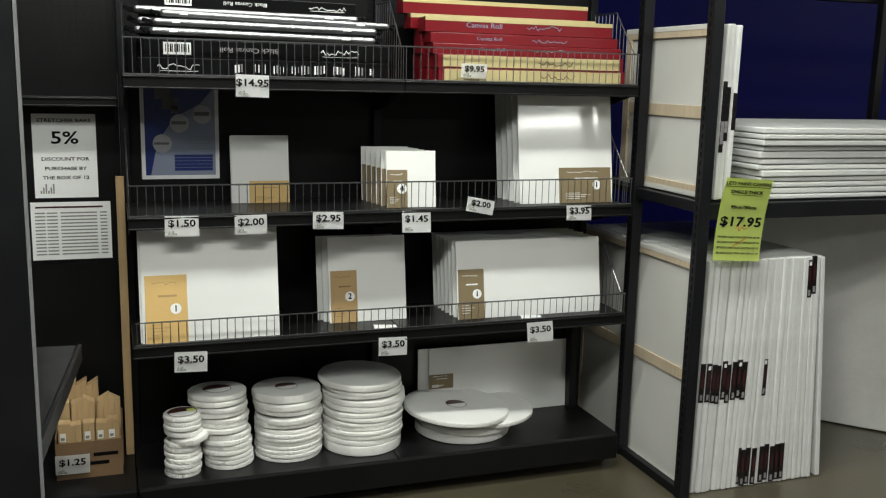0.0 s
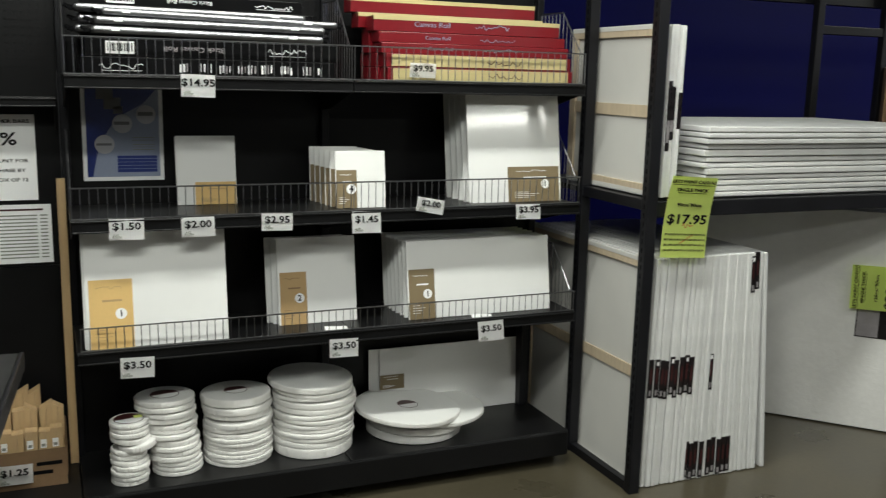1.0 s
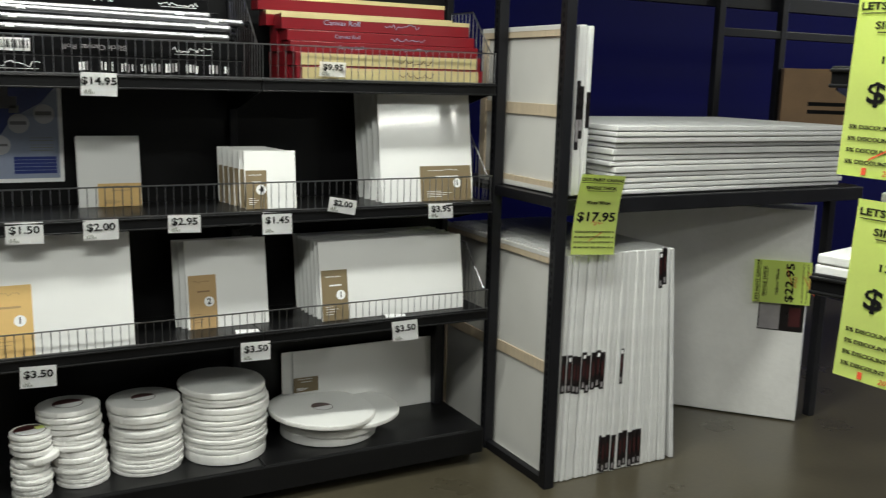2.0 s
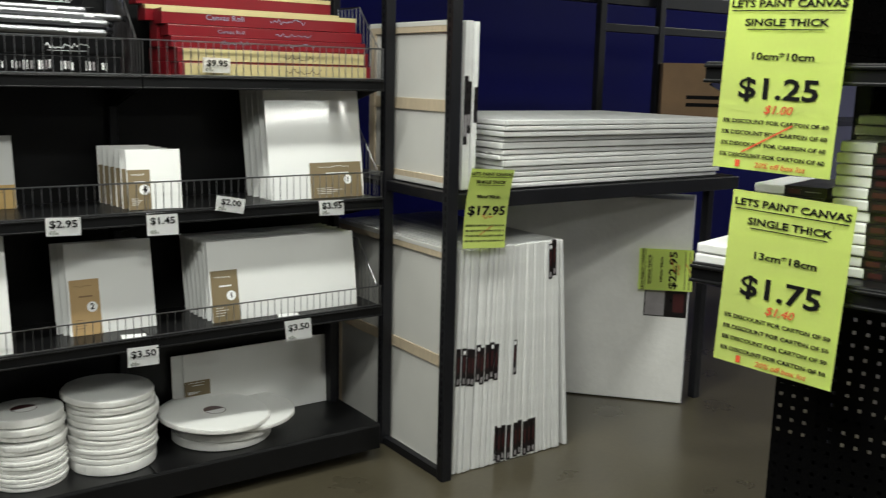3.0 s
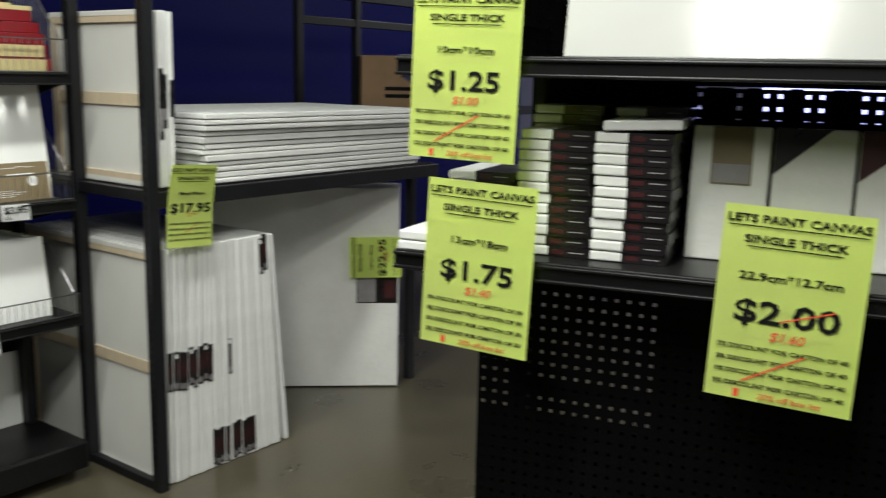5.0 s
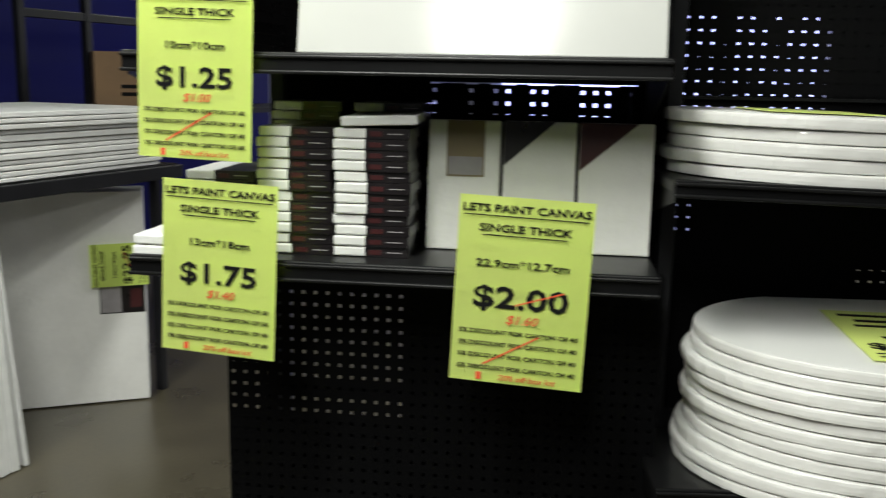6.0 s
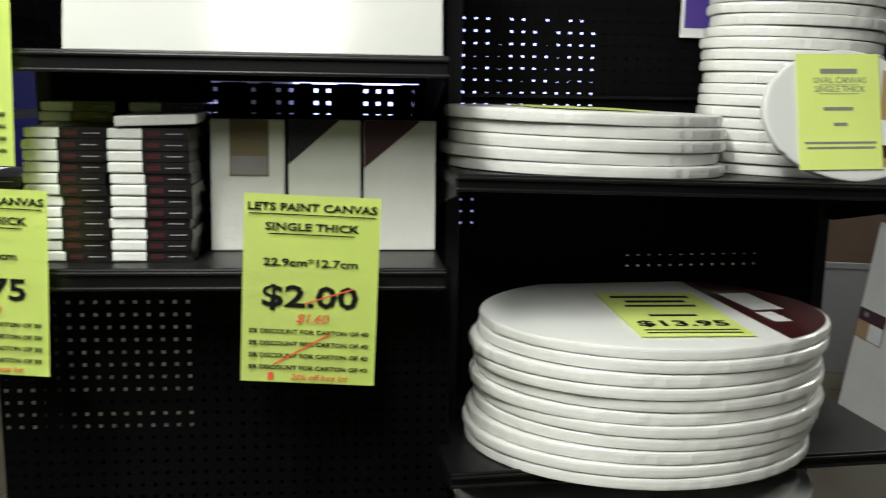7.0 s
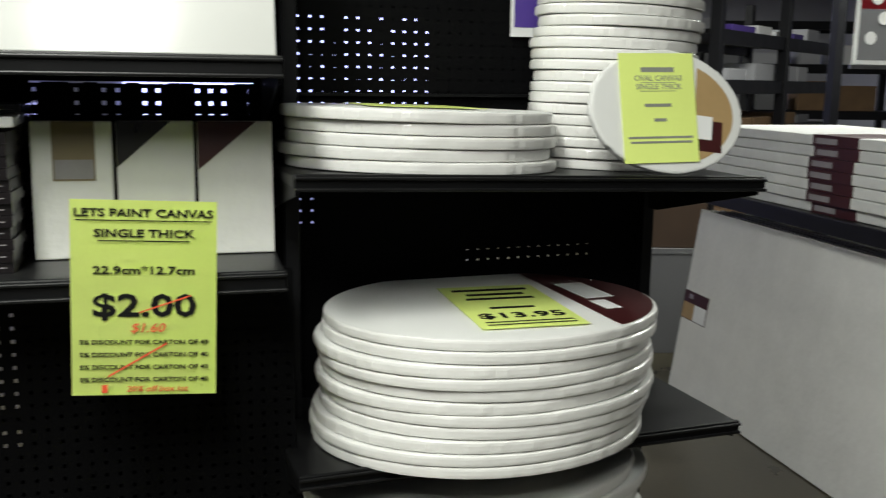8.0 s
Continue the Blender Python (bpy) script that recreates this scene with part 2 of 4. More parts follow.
part("foot_bracket", boxed(BAY_R - 0.06, BAY_R - 0.03, BACK_Y - 0.09, BACK_Y - 0.032, DECK0, DECK3 - 0.02, 0.003), M_POST, gondola)

# the next bay along, with bare back panel
nextbay = thing("side_shelving", pose(0, 0, 0), "black steel shelving bay with paper notices on its back", "shelving")
part("back_panel", boxed(-1.05, BAY_L - 0.014, BACK_Y, BACK_Y + 0.02, 0.1, 0.86), M_BLACK, nextbay)
part("back_panel", boxed(-1.05, BAY_L - 0.014, BACK_Y, BACK_Y + 0.02, 0.864, 1.53), M_BLACK, nextbay)
part("base_deck", boxed(-1.05, BAY_L - 0.003, BAY_Y, BACK_Y, DECK0 - 0.03, DECK0, 0.004), M_DECK, nextbay)
part("base_front", boxed(-1.05, BAY_L - 0.003, BAY_Y - 0.006, BAY_Y + 0.01, 0.05, DECK0 - 0.004, 0.006), M_BLACK, nextbay)
part("kick_plate", boxed(-1.05, BAY_L - 0.003, BAY_Y + 0.1, BAY_Y + 0.11, 0.0, 0.124), M_BLACK, nextbay)
shelf(nextbay, -1.05, BAY_L - 0.02, 2.93, BACK_Y, 1.445, lip=0.03)


# ---- wire baskets ----
def wire_mesh(length, r=0.0016):
    bm = bmesh.new()
    rod(bm, (0, 0, 0), (0, 0, length), r, 5)
    return mesh_from(bm, "wire", M_WIRE)


def wire_basket(x0, x1, z, h, side_left, side_right, label):
    bk = thing("wire_basket", pose(x0, BAY_Y + 0.002, z + 0.004), label, "wire basket", "wire baskets on the shelves")
    w = x1 - x0
    me = wire_mesh(h)
    n = int(w / 0.0265)
    for i in range(n + 1):
        piece("wire", me, bk, pose(0.004 + (w - 0.008) * i / n, 0, 0))
    for zz, r in ((0.001, 0.002), (h, 0.0026)):
        part("rail", rod(bmesh.new(), (0, 0, zz), (w, 0, zz), r), M_WIRE, bk)
    d = 0.35
    for on, x in ((side_left, 0.004), (side_right, w - 0.004)):
        if not on:
            continue
        prof = lambda y: h + 0.16 * min(1, max(0, (y - 0.03) / 0.15))
        for i in range(1, 13):
            y = d * i / 12
            part("side_wire", rod(bmesh.new(), (x, y, 0), (x, y, prof(y)), 0.0016, 5), M_WIRE, bk)
        bm = bmesh.new()
        ys = [0, 0.03, 0.18, d]
        for a, b in zip(ys, ys[1:]):
            rod(bm, (x, a, prof(a)), (x, b, prof(b)), 0.0026)
        part("rail", bm, M_WIRE, bk)
    return bk


LB = "chrome wire shelf basket clipped along the black shelf lip"
wire_basket(BAY_L, 0.742, DECK1, 0.112, 1, 1, LB)
wire_basket(0.744, BAY_R, DECK1, 0.112, 0, 1, LB)
wire_basket(BAY_L, 0.742, DECK2, 0.098, 1, 0, LB)
wire_basket(0.744, BAY_R, DECK2, 0.098, 0, 1, LB)
wire_basket(BAY_L + 0.01, 0.742, DECK3, 0.075, 0, 0, LB)
wire_basket(0.744, BAY_R, DECK3, 0.075, 0, 1, LB)


# ---- price tags ----
def price_tag(text, m, w=0.106, h=0.07, size=0.032):
    tg = thing("price_tag", m, "small white card price tag reading " + text, "price tag", "shelf price tags")
    bm = bmesh.new()
    xs = [(-w / 2 + w * i / 4) for i in range(5)]
    rows = []
    for x in xs:
        bow = 0.002 * (1 - (2 * x / w) ** 2)
        rows.append([bm.verts.new((x, -bow + (0.004 if k == 0 else 0), z)) for k, z in enumerate((h / 2 - h, 0, h / 2))])
    for a, b in zip(rows, rows[1:]):
        for k in range(2):
            bm.faces.new((a[k], b[k], b[k + 1], a[k + 1]))
    r = bmesh.ops.solidify(bm, geom=bm.faces[:], thickness=0.0008)
    part("card", bm, M_PAPER, tg)
    lettering(text, size, M_INK, tg, 0, h * 0.12, -0.0035, 1.2, 0.024)
    bm = bmesh.new()
    rnd = random.Random(3)
    for i in range(7):
        x = -w * 0.42 + i * 0.0042
        box(bm, x, x + 0.0026, -0.0034, -0.0028, -h * 0.42, -h * 0.42 + 0.006 + rnd.random() * 0.012)
    part("crest_mark", bm, M_FAINT, tg)
    return tg


TY = BAY_Y - 0.014
for text, x, z, h in (("$14.95", 0.226, 1.497, 0.071), ("$1.50", -0.006, 1.046, 0.067), ("$2.00", 0.215, 1.045, 0.064), ("$2.95", 0.475, 1.051, 0.058), ("$1.45", 0.79, 1.038, 0.076),
                      ("$3.95", 1.427, 1.053, 0.056), ("$3.50", 0.011, 0.589, 0.068), ("$3.50", 0.71, 0.59, 0.066), ("$3.50", 1.288, 0.603, 0.076)):
    price_tag(text, pose(x, TY, z, random.uniform(-15, -7), random.uniform(-1.5, 2), random.uniform(-3, 3)), 0.106, h)
price_tag("$2.00", pose(1.03, TY, 1.088, -8, 11, 3), 0.108, 0.052, 0.028)
for x, z in ((0.69, 0.652), (1.262, 0.652)):
    tg = thing("price_tag", pose(x, BAY_Y + 0.014, z, -60, 4, 0), "blank white card tag lying on the shelf edge", "price tag", "shelf price tags")
    part("card", boxed(-0.042, 0.042, -0.0008, 0, -0.016, 0.016), M_PAPER, tg)
    part("crest_mark", boxed(-0.035, -0.015, -0.0016, -0.001, -0.013, -0.004), M_FAINT, tg)
price_tag("$9.95", pose(0.994, TY + 0.008, 1.563, 0, 1, 0), 0.097, 0.05, 0.028)


# ---- cards, canvases and discs ----
def canvas_panel(x, y, z, w, h, lean, tint, lx, lw, lh, lz, digit="", count=1, step=(-0.012, 0.012), seed=1, glow=M_PANEL, rz=0.0, lines=True):
    """A row of flat canvas panels standing on a deck at z, leaning back; the front one carries a printed card label."""
    rnd = random.Random(seed)
    for k in range(count - 1, -1, -1):
        front = k == 0
        p = thing("painting_board", pose(x + step[0] * k, y + step[1] * k, z + 0.001, 0, 0, rz) @ pose(0, 0, 0, -lean, 0, 0), "white canvas panel with a printed brown card label" if lw else "blank white canvas panel", "canvas panel", "canvas panels on the shelves")
        part("board", boxed(0, w, 0, 0.004, 0, h - (0.004 * rnd.random() if k else 0), 0.0012), glow, p)
        if lw and (front or count == 6):
            lab = part("label_card", boxed(lx, lx + lw, -0.0012, -0.0002, lz, lz + lh), tint, p, "printed label card")
            if lines and front:
                ink = M_TAN if tint is M_AMBER else (M_CARD if tint is M_TAN else M_PAPER)
                part("script_mark", scribble(bmesh.new(), lx + lw * 0.45, lz + lh * 0.88, lw * 0.6, lh * 0.05, 12, 0.0016, -0.0018, seed), ink, lab)
                for i in range(4):
                    zz = lz + lh * (0.12 + 0.05 * i)
                    part("print_line", boxed(lx + lw * 0.12, lx + lw * (0.4 + 0.1 * (i % 3)), -0.002, -0.0014, zz, zz + 0.0018), ink, lab)
                part("print_line", boxed(lx + lw * 0.3, lx + lw * 0.75, -0.002, -0.0014, lz + lh * 0.68, lz + lh * 0.71), ink, lab)
            if digit:
                bm = bmesh.new()
                bmesh.ops.create_circle(bm, cap_ends=True, segments=20, radius=0.018, matrix=Matrix.Translation((lx + lw * 0.72, -0.0022, lz + lh * 0.5)) @ Matrix.Rotation(radians(90), 4, "X"))
                part("number_disc", bm, M_PAPER, lab)
                lettering(digit, 0.03, M_INK, p, lx + lw * 0.72, lz + lh * 0.5, -0.003, 1.0, 0.02)


canvas_panel(0.190, 2.932, DECK2, 0.207, 0.244, 8, M_AMBER, 0.062, 0.143, 0.08, 0.0, "", 2, (-0.002, 0.008), 2)
canvas_panel(0.707, 2.730, DECK2, 0.182, 0.203, 7, M_OLIVE, 0.003, 0.074, 0.135, 0.0, "4", 6, (-0.007, 0.044), 3, M_WHITE, -4)
canvas_panel(1.231, 2.740, DECK2, 0.395, 0.428, 9, M_OLIVE, 0.165, 0.222, 0.135, 0.0, "1", 5, (-0.004, 0.045), 4)
canvas_panel(-0.138, 2.675, DECK3, 0.452, 0.395, 9, M_AMBER, 0.012, 0.135, 0.225, 0.0, "1", 2, (-0.006, 0.012), 5)
canvas_panel(0.512, 2.782, DECK3, 0.293, 0.314, 9, M_TAN, 0.008, 0.098, 0.19, 0.0, "2", 3, (-0.016, 0.026), 6)
canvas_panel(0.983, 2.714, DECK3, 0.60, 0.293, 9, M_OLIVE, 0.006, 0.103, 0.187, 0.0, "1", 7, (-0.003, 0.037), 7)
canvas_panel(0.975, 2.998, DECK0, 0.62, 0.295, 3, M_OLIVE, 0.0, 0.105, 0.06, 0.125, "", 2, (-0.045, 0.008), 8)


FACES = {}


def disc_mesh(rx, ry, t, name, material, seg=84):
    """A stretched disc: flat faces, a softly rounded rim and the lumps and folds of cloth and film pulled round it."""
    bm = bmesh.new()
    rnd = random.Random(int(rx * 1000) + int(t * 100000))
    edge = 0.0035 / max(rx, ry)
    rings = []
    fold = [rnd.uniform(-1, 1) for _ in range(seg)]
    waves = [(rnd.randint(3, 14), rnd.uniform(0, 6.3), rnd.uniform(0.3, 1)) for _ in range(5)]
    for f, zz, k, lift in ((1 - edge, 0.0, 0.3, 0), (1 - edge * 0.25, 0.07, 0.8, 0.5), (1.0, 0.3, 1.0, 1), (1.0, 0.72, 0.9, 1), (1 - edge * 0.3, 0.93, 0.6, 0.5), (1 - edge, 1.0, 0.2, 0)):
        ring = []
        for i in range(seg):
            a = 2 * math.pi * i / seg
            wave = sum(h * math.sin(n * a + p) for n, p, h in waves)
            g = f + (0.0013 * fold[i] + 0.0004 * wave) / rx * k
            ring.append(bm.verts.new((rx * g * math.cos(a), ry * g * math.sin(a), t * zz + lift * (0.0003 * wave + 0.0004 * fold[(i * 7) % seg]))))
        rings.append(ring)
    for a, b in zip(rings, rings[1:]):
        for i in range(seg):
            bm.faces.new((a[i], a[(i + 1) % seg], b[(i + 1) % seg], b[i]))
    bm.faces.new(rings[0][::-1])
    bm.faces.new(rings[-1])
    me = mesh_from(bm, name, material)
    fm = bmesh.new()
    low = [fm.verts.new((rx * (1 - edge * 1.6) * math.cos(2 * math.pi * i / 48), ry * (1 - edge * 1.6) * math.sin(2 * math.pi * i / 48), t + 0.0001)) for i in range(48)]
    high = [fm.verts.new((v.co.x * 0.995, v.co.y * 0.995, t + 0.0005)) for v in low]
    for i in range(48):
        fm.faces.new((low[i], low[(i + 1) % 48], high[(i + 1) % 48], high[i]))
    fm.faces.new(high)
    FACES[me.name] = mesh_from(fm, "canvas_face", M_WHITE)
    return me


def disc(me, m, label, category, group):
    ob = new(me.name.split(".")[0], me)
    ob.matrix_basis = m
    piece("canvas_face", FACES[me.name], ob, Matrix())
    return tagged(ob, label, category, group)


def round_stack(x, y, z0, discs, seed, label, group, badge=None, slide=0.004, tag=False):
    """A pile of round canvases; discs: (count, thickness, radius, shift along x, shift along y, tilt)."""
    rnd = random.Random(seed)
    z = z0 + 0.001
    me = {}
    for n, t, r, sx, sy, tilt in discs:
        for k in range(n):
            key = (t, r)
            if key not in me:
                me[key] = disc_mesh(r, r, t - 0.0015, "round_canvas", M_WRAP)
            ob = disc(me[key], pose(x + sx + rnd.uniform(-slide, slide), y + sy + rnd.uniform(-slide, slide), z, tilt, tilt * 0.8 + rnd.uniform(-0.5, 0.5), rnd.uniform(0, 360)), label, "round canvas", group)
            z += t + abs(math.sin(radians(tilt))) * r * 0.35
    if badge:
        turn = -math.degrees(ob.matrix_basis.to_euler().z) + 10
        bm = bmesh.new()
        bmesh.ops.create_circle(bm, cap_ends=True, segments=28, radius=badge, matrix=Matrix.Translation((0, 0, 0.0012)))
        top = part("round_label", bm, M_MAROON, ob, "maroon and white round label")
        bm = bmesh.new()
        bmesh.ops.create_circle(bm, cap_ends=True, segments=28, radius=badge * 0.94, matrix=Matrix.Translation((0, 0, 0.0016)))
        bmesh.ops.delete(bm, geom=[v for v in bm.verts if v.co.y > badge * 0.05], context="VERTS")
        if bm.verts:
            bm.faces.new(sorted(bm.verts, key=lambda v: math.atan2(v.co.y + badge * 0.4, v.co.x)))
        part("label_print", bm, M_PAPER, top)
        if tag:
            part("price_dot", boxed(badge * 0.35, badge * 0.9, -badge * 0.15, badge * 0.4, 0.0018, 0.0022), M_YELLOW, top, "yellow price sticker")
        top.matrix_basis = pose(0.0, 0, discs[-1][1] - 0.001, 0, 0, turn)
    return z


LR = "white round stretched canvas, shrink-wrapped, in a stack on the base shelf"
round_stack(-0.015, 2.748, DECK0, ((5, 0.0175, 0.062, 0, 0, 0), (2, 0.018, 0.06, 0.0, 0.006, 1.5), (1, 0.022, 0.064, 0.024, -0.004, -5), (1, 0.02, 0.064, 0.004, 0.004, 3), (3, 0.017, 0.064, -0.002, 0, 0)), 1, LR, "smallest round canvases", 0.05, 0.004, True)
round_stack(0.144, 2.80, DECK0, ((3, 0.018, 0.087, 0, 0, 0), (3, 0.019, 0.089, -0.006, 0, 0), (1, 0.024, 0.09, -0.008, 0, -3), (3, 0.018, 0.093, -0.02, 0.004, 1), (2, 0.02, 0.097, -0.03, 0.006, -1.5), (2, 0.0195, 0.102, -0.034, 0.006, -1.5)), 2, LR, "small round canvases", 0.05, 0.004)
round_stack(0.369, 2.842, DECK0, ((8, 0.0152, 0.124, 0, 0, 0), (2, 0.022, 0.124, 0.0, 0, -2), (1, 0.022, 0.119, -0.008, 0, 2), (1, 0.026, 0.126, -0.002, 0, 1), (1, 0.03, 0.126, -0.006, 0, -1.5)), 3, LR, "medium round canvases", 0.042, 0.004)
round_stack(0.653, 2.85, DECK0, ((1, 0.04, 0.151, 0, 0, 0), (1, 0.022, 0.152, 0.0, 0, 0), (4, 0.0165, 0.154, 0.0, 0, 0), (2, 0.018, 0.153, 0, 0, -1.5), (2, 0.023, 0.157, 0.003, 0, 0), (2, 0.017, 0.152, 0, 0, 2), (1, 0.024, 0.157, -0.006, 0, -1.5)), 4, LR, "large round canvases")
round_stack(1.075, 2.883, DECK0, ((1, 0.036, 0.19, 0, 0, 0), (1, 0.026, 0.193, 0.01, -0.01, 0)), 5, LR, "largest round canvases")
round_stack(1.165, 2.872, DECK0 + 0.066, ((1, 0.018, 0.196, 0, 0, -1.2),), 6, LR, "largest round canvases")
round_stack(1.036, 2.85, DECK0 + 0.094, ((1, 0.02, 0.208, 0, 0, 2.6),), 7, LR, "largest round canvases", 0.042)


def stretched_canvas(w, h, t, m, label, group, cross=True, edge=M_EDGE, foot=True):
    """Stands on its edge: thickness along x (back towards -x), w along y, h along z."""
    c = thing("stretched_canvas", m, label, "canvas", group)
    part("cloth", boxed(t - 0.006, t, 0, w, 0, h, 0.002), M_WHITE, c)
    bm = bmesh.new()
    for y0, y1, z0, z1 in ((0, 0.004, 0, h), (w - 0.004, w, 0, h), (0.004, w - 0.004, 0, 0.004), (0.004, w - 0.004, h - 0.004, h)):
        box(bm, 0.001, t - 0.006, y0, y1, z0, z1)
    part("wrapped_edge", bm, edge, c)
    part("canvas_back", boxed(t - 0.009, t - 0.0065, 0.004, w - 0.004, 0.004, h - 0.004), M_BACK, c)
    b = 0.042
    for y0, y1, z0, z1 in ((0.004, b, 0.004, h - 0.004), (w - b, w - 0.004, 0.004, h - 0.004), (b, w - b, h - b, h - 0.004), (b, w - b, 0.004, b))[: 4 if foot else 3]:
        part("stretcher_bar", boxed(0.0, t - 0.01, y0, y1, z0, z1, 0.001), M_PINE, c)
    for z0, z1, y0 in ((0.004, 0.02, 0), (h - 0.018, h - 0.004, 0)):
        part("folded_cloth", boxed(-0.0012, -0.0002, 0.004, w - 0.004, z0, z1), M_BACK, c)
    if cross:
        part("cross_bar", boxed(0.003, t - 0.01, b, w - b, h / 2 - 0.025, h / 2 + 0.02, 0.001), M_PINE, c, "pine cross bar")
    return c


# ---- rack of large canvases ----
RX, RY, RY2 = 1.765, 2.35, 2.80
rack = thing("canvas_rack", pose(0, 0, 0), "black slotted steel rack holding large canvases", "rack")
for y in (RY, RY2):
    part("post", boxed(RX - 0.022, RX + 0.022, y - 0.02, y + 0.02, 0, 2.4, 0.003), M_POST, rack, "black slotted steel post")
    bm = bmesh.new()
    for i in range(70):
        box(bm, RX - 0.0235, RX - 0.0222, y - 0.004, y + 0.002, 0.1 + i * 0.032, 0.118 + i * 0.032)
    tagged(part("slot_strip", bm, M_INK, rack), kind="stuff")
part("base_tie", boxed(RX - 0.016, RX + 0.016, RY + 0.02, RY2 - 0.02, 0.0, 0.035, 0.003), M_POST, rack)
part("shelf_tie", boxed(RX - 0.016, RX + 0.016, RY + 0.02, RY2 - 0.02, 1.085, 1.125, 0.003), M_POST, rack)
for x in (3.42, 3.88):
    part("post", boxed(x - 0.022, x + 0.022, 3.3, 3.34, 0, 2.4, 0.003), M_POST, rack)
part("post", boxed(3.36, 3.40, RY + 0.12, RY + 0.16, 0, 1.1, 0.003), M_POST, rack)
part("beam", boxed(RX + 0.022, 3.40, RY - 0.015, RY + 0.02, 1.06, 1.118, 0.004), M_POST, rack, "black shelf beam")
part("beam", boxed(RX + 0.022, 4.3, 3.24, 3.28, 1.06, 1.118, 0.004), M_POST, rack)
part("rack_shelf", boxed(RX - 0.015, 3.40, RY + 0.02, 3.24, 1.10, 1.122), M_DECK, rack)
part("top_beam", boxed(1.0, 6.5, 3.345, 3.385, 1.95, 2.03, 0.004), M_POST, rack)
part("beam", boxed(3.442, 6.5, 3.305, 3.335, 1.80, 1.845, 0.004), M_POST, rack)


def plain_canvas(t, w, h, name="canvas_body"):
    bm = boxed(0, t, 0, w, 0, h, min(0.004, t * 0.25))
    return mesh_from(bm, name, M_EDGE)


rnd = random.Random(11)
stretched_canvas(0.9, 0.9, 0.02, pose(1.795, 2.385, 0.002), "large stretched canvas seen from its pine-framed back", "large canvases standing in the rack", foot=False)
N, T = 26, 0.0229
shapes = [plain_canvas(t, 0.9, 0.9) for t in (0.0192, 0.0196, 0.02)]
LABELS = {**{k: (0.362, 0.15) for k in range(9)}, 13: (0.365, 0.145), **{k: (0.004, 0.148) for k in (9, 10, 11, 12, 14, 15, 16, 17, 18)}, 22: (0.75, 0.147), 23: (0.747, 0.147)}
for k in range(N):
    lean = max(0, (k - 9) / (N - 10)) ** 1.15
    xb = 1.816 + k * T + rnd.uniform(-0.002, 0.002) - 0.012 * (8 < k < 25) + (0.012 if k == N - 1 else 0)
    tilt = 0.9 - 4.6 * lean + rnd.uniform(-0.12, 0.12) - (1.2 if k == N - 1 else 0)
    ob = new("stretched_canvas", shapes[k % 3])
    ob.matrix_basis = pose(xb, 2.362 + rnd.uniform(-0.004, 0.004), 0.002 + max(0, -tilt) * 0.0002, 0, tilt, 0)
    tagged(ob, "large white stretched canvas standing on edge in the rack", "canvas", "large canvases standing in the rack")
    if k in LABELS:
        z, lh = LABELS[k]
        z += rnd.uniform(-0.012, 0.014) if z > 0.1 else rnd.uniform(0, 0.012)
        lab = part("label_wrap", boxed(0.0002, 0.0192, -0.0014, 0.01, z, z + lh), M_DARKLABEL, ob, "dark printed label")
        part("label_print", boxed(0.004, 0.014, -0.0022, -0.0015, z + 0.008, z + 0.03), M_GREY_PRINT, lab)
        part("label_print", boxed(0.004, 0.013, -0.0022, -0.0015, z + 0.055, z + 0.115), M_MAROON, lab)
        if k % 3 == 1 and z > 0.1:
            part("label_print", boxed(0.004, 0.015, -0.0022, -0.0015, z + 0.125, z + 0.14), M_PAPER, lab)

# three canvases upright on the rack shelf
stretched_canvas(0.62, 0.62, 0.02, pose(1.80, 2.385, 1.128, 0, 0, 0), "stretched canvas standing on the rack shelf, pine back showing", "canvases standing on the rack shelf")
for k in range(3):
    ob = new("stretched_canvas", plain_canvas(0.019, 0.62, 0.615 + 0.004 * (k % 2)))
    ob.matrix_basis = pose(1.822 + 0.0225 * k, 2.365 + 0.01 * (k == 1), 1.128, 0, 0.4, 0)
    tagged(ob, "white stretched canvas standing on the rack shelf", "canvas", "canvases standing on the rack shelf")
    lab = part("label_wrap", boxed(0.001, 0.018, -0.0014, -0.0002, 0.17 + 0.04 * k, 0.42 - 0.02 * k), M_DARKLABEL, ob, "dark printed label")
    part("label_print", boxed(0.003, 0.016, -0.0022, -0.0015, 0.20 + 0.04 * k, 0.28), M_GREY_PRINT, lab)

# flat pile of long canvases
fz = 1.124
for k, t in enumerate((0.020, 0.023, 0.021, 0.019, 0.026, 0.02, 0.022, 0.027, 0.02, 0.023, 0.021, 0.024)):
    x0 = 2.022 + rnd.uniform(-0.012, 0.012) + (0.018 if k in (3, 8) else 0)
    ob = new("flat_canvas", mesh_from(boxed(0, 1.27 + rnd.uniform(-0.01, 0.02), 0, 0.80, 0, t - 0.0035, 0.004), "flat_canvas", M_EDGE))
    ob.matrix_basis = pose(x0, 2.372 + rnd.uniform(-0.016, 0.016), fz, 0, 0, rnd.uniform(-0.8, 0.8))
    tagged(ob, "long white stretched canvas lying flat in a pile", "canvas", "canvases piled flat on the rack shelf")
    fz += t

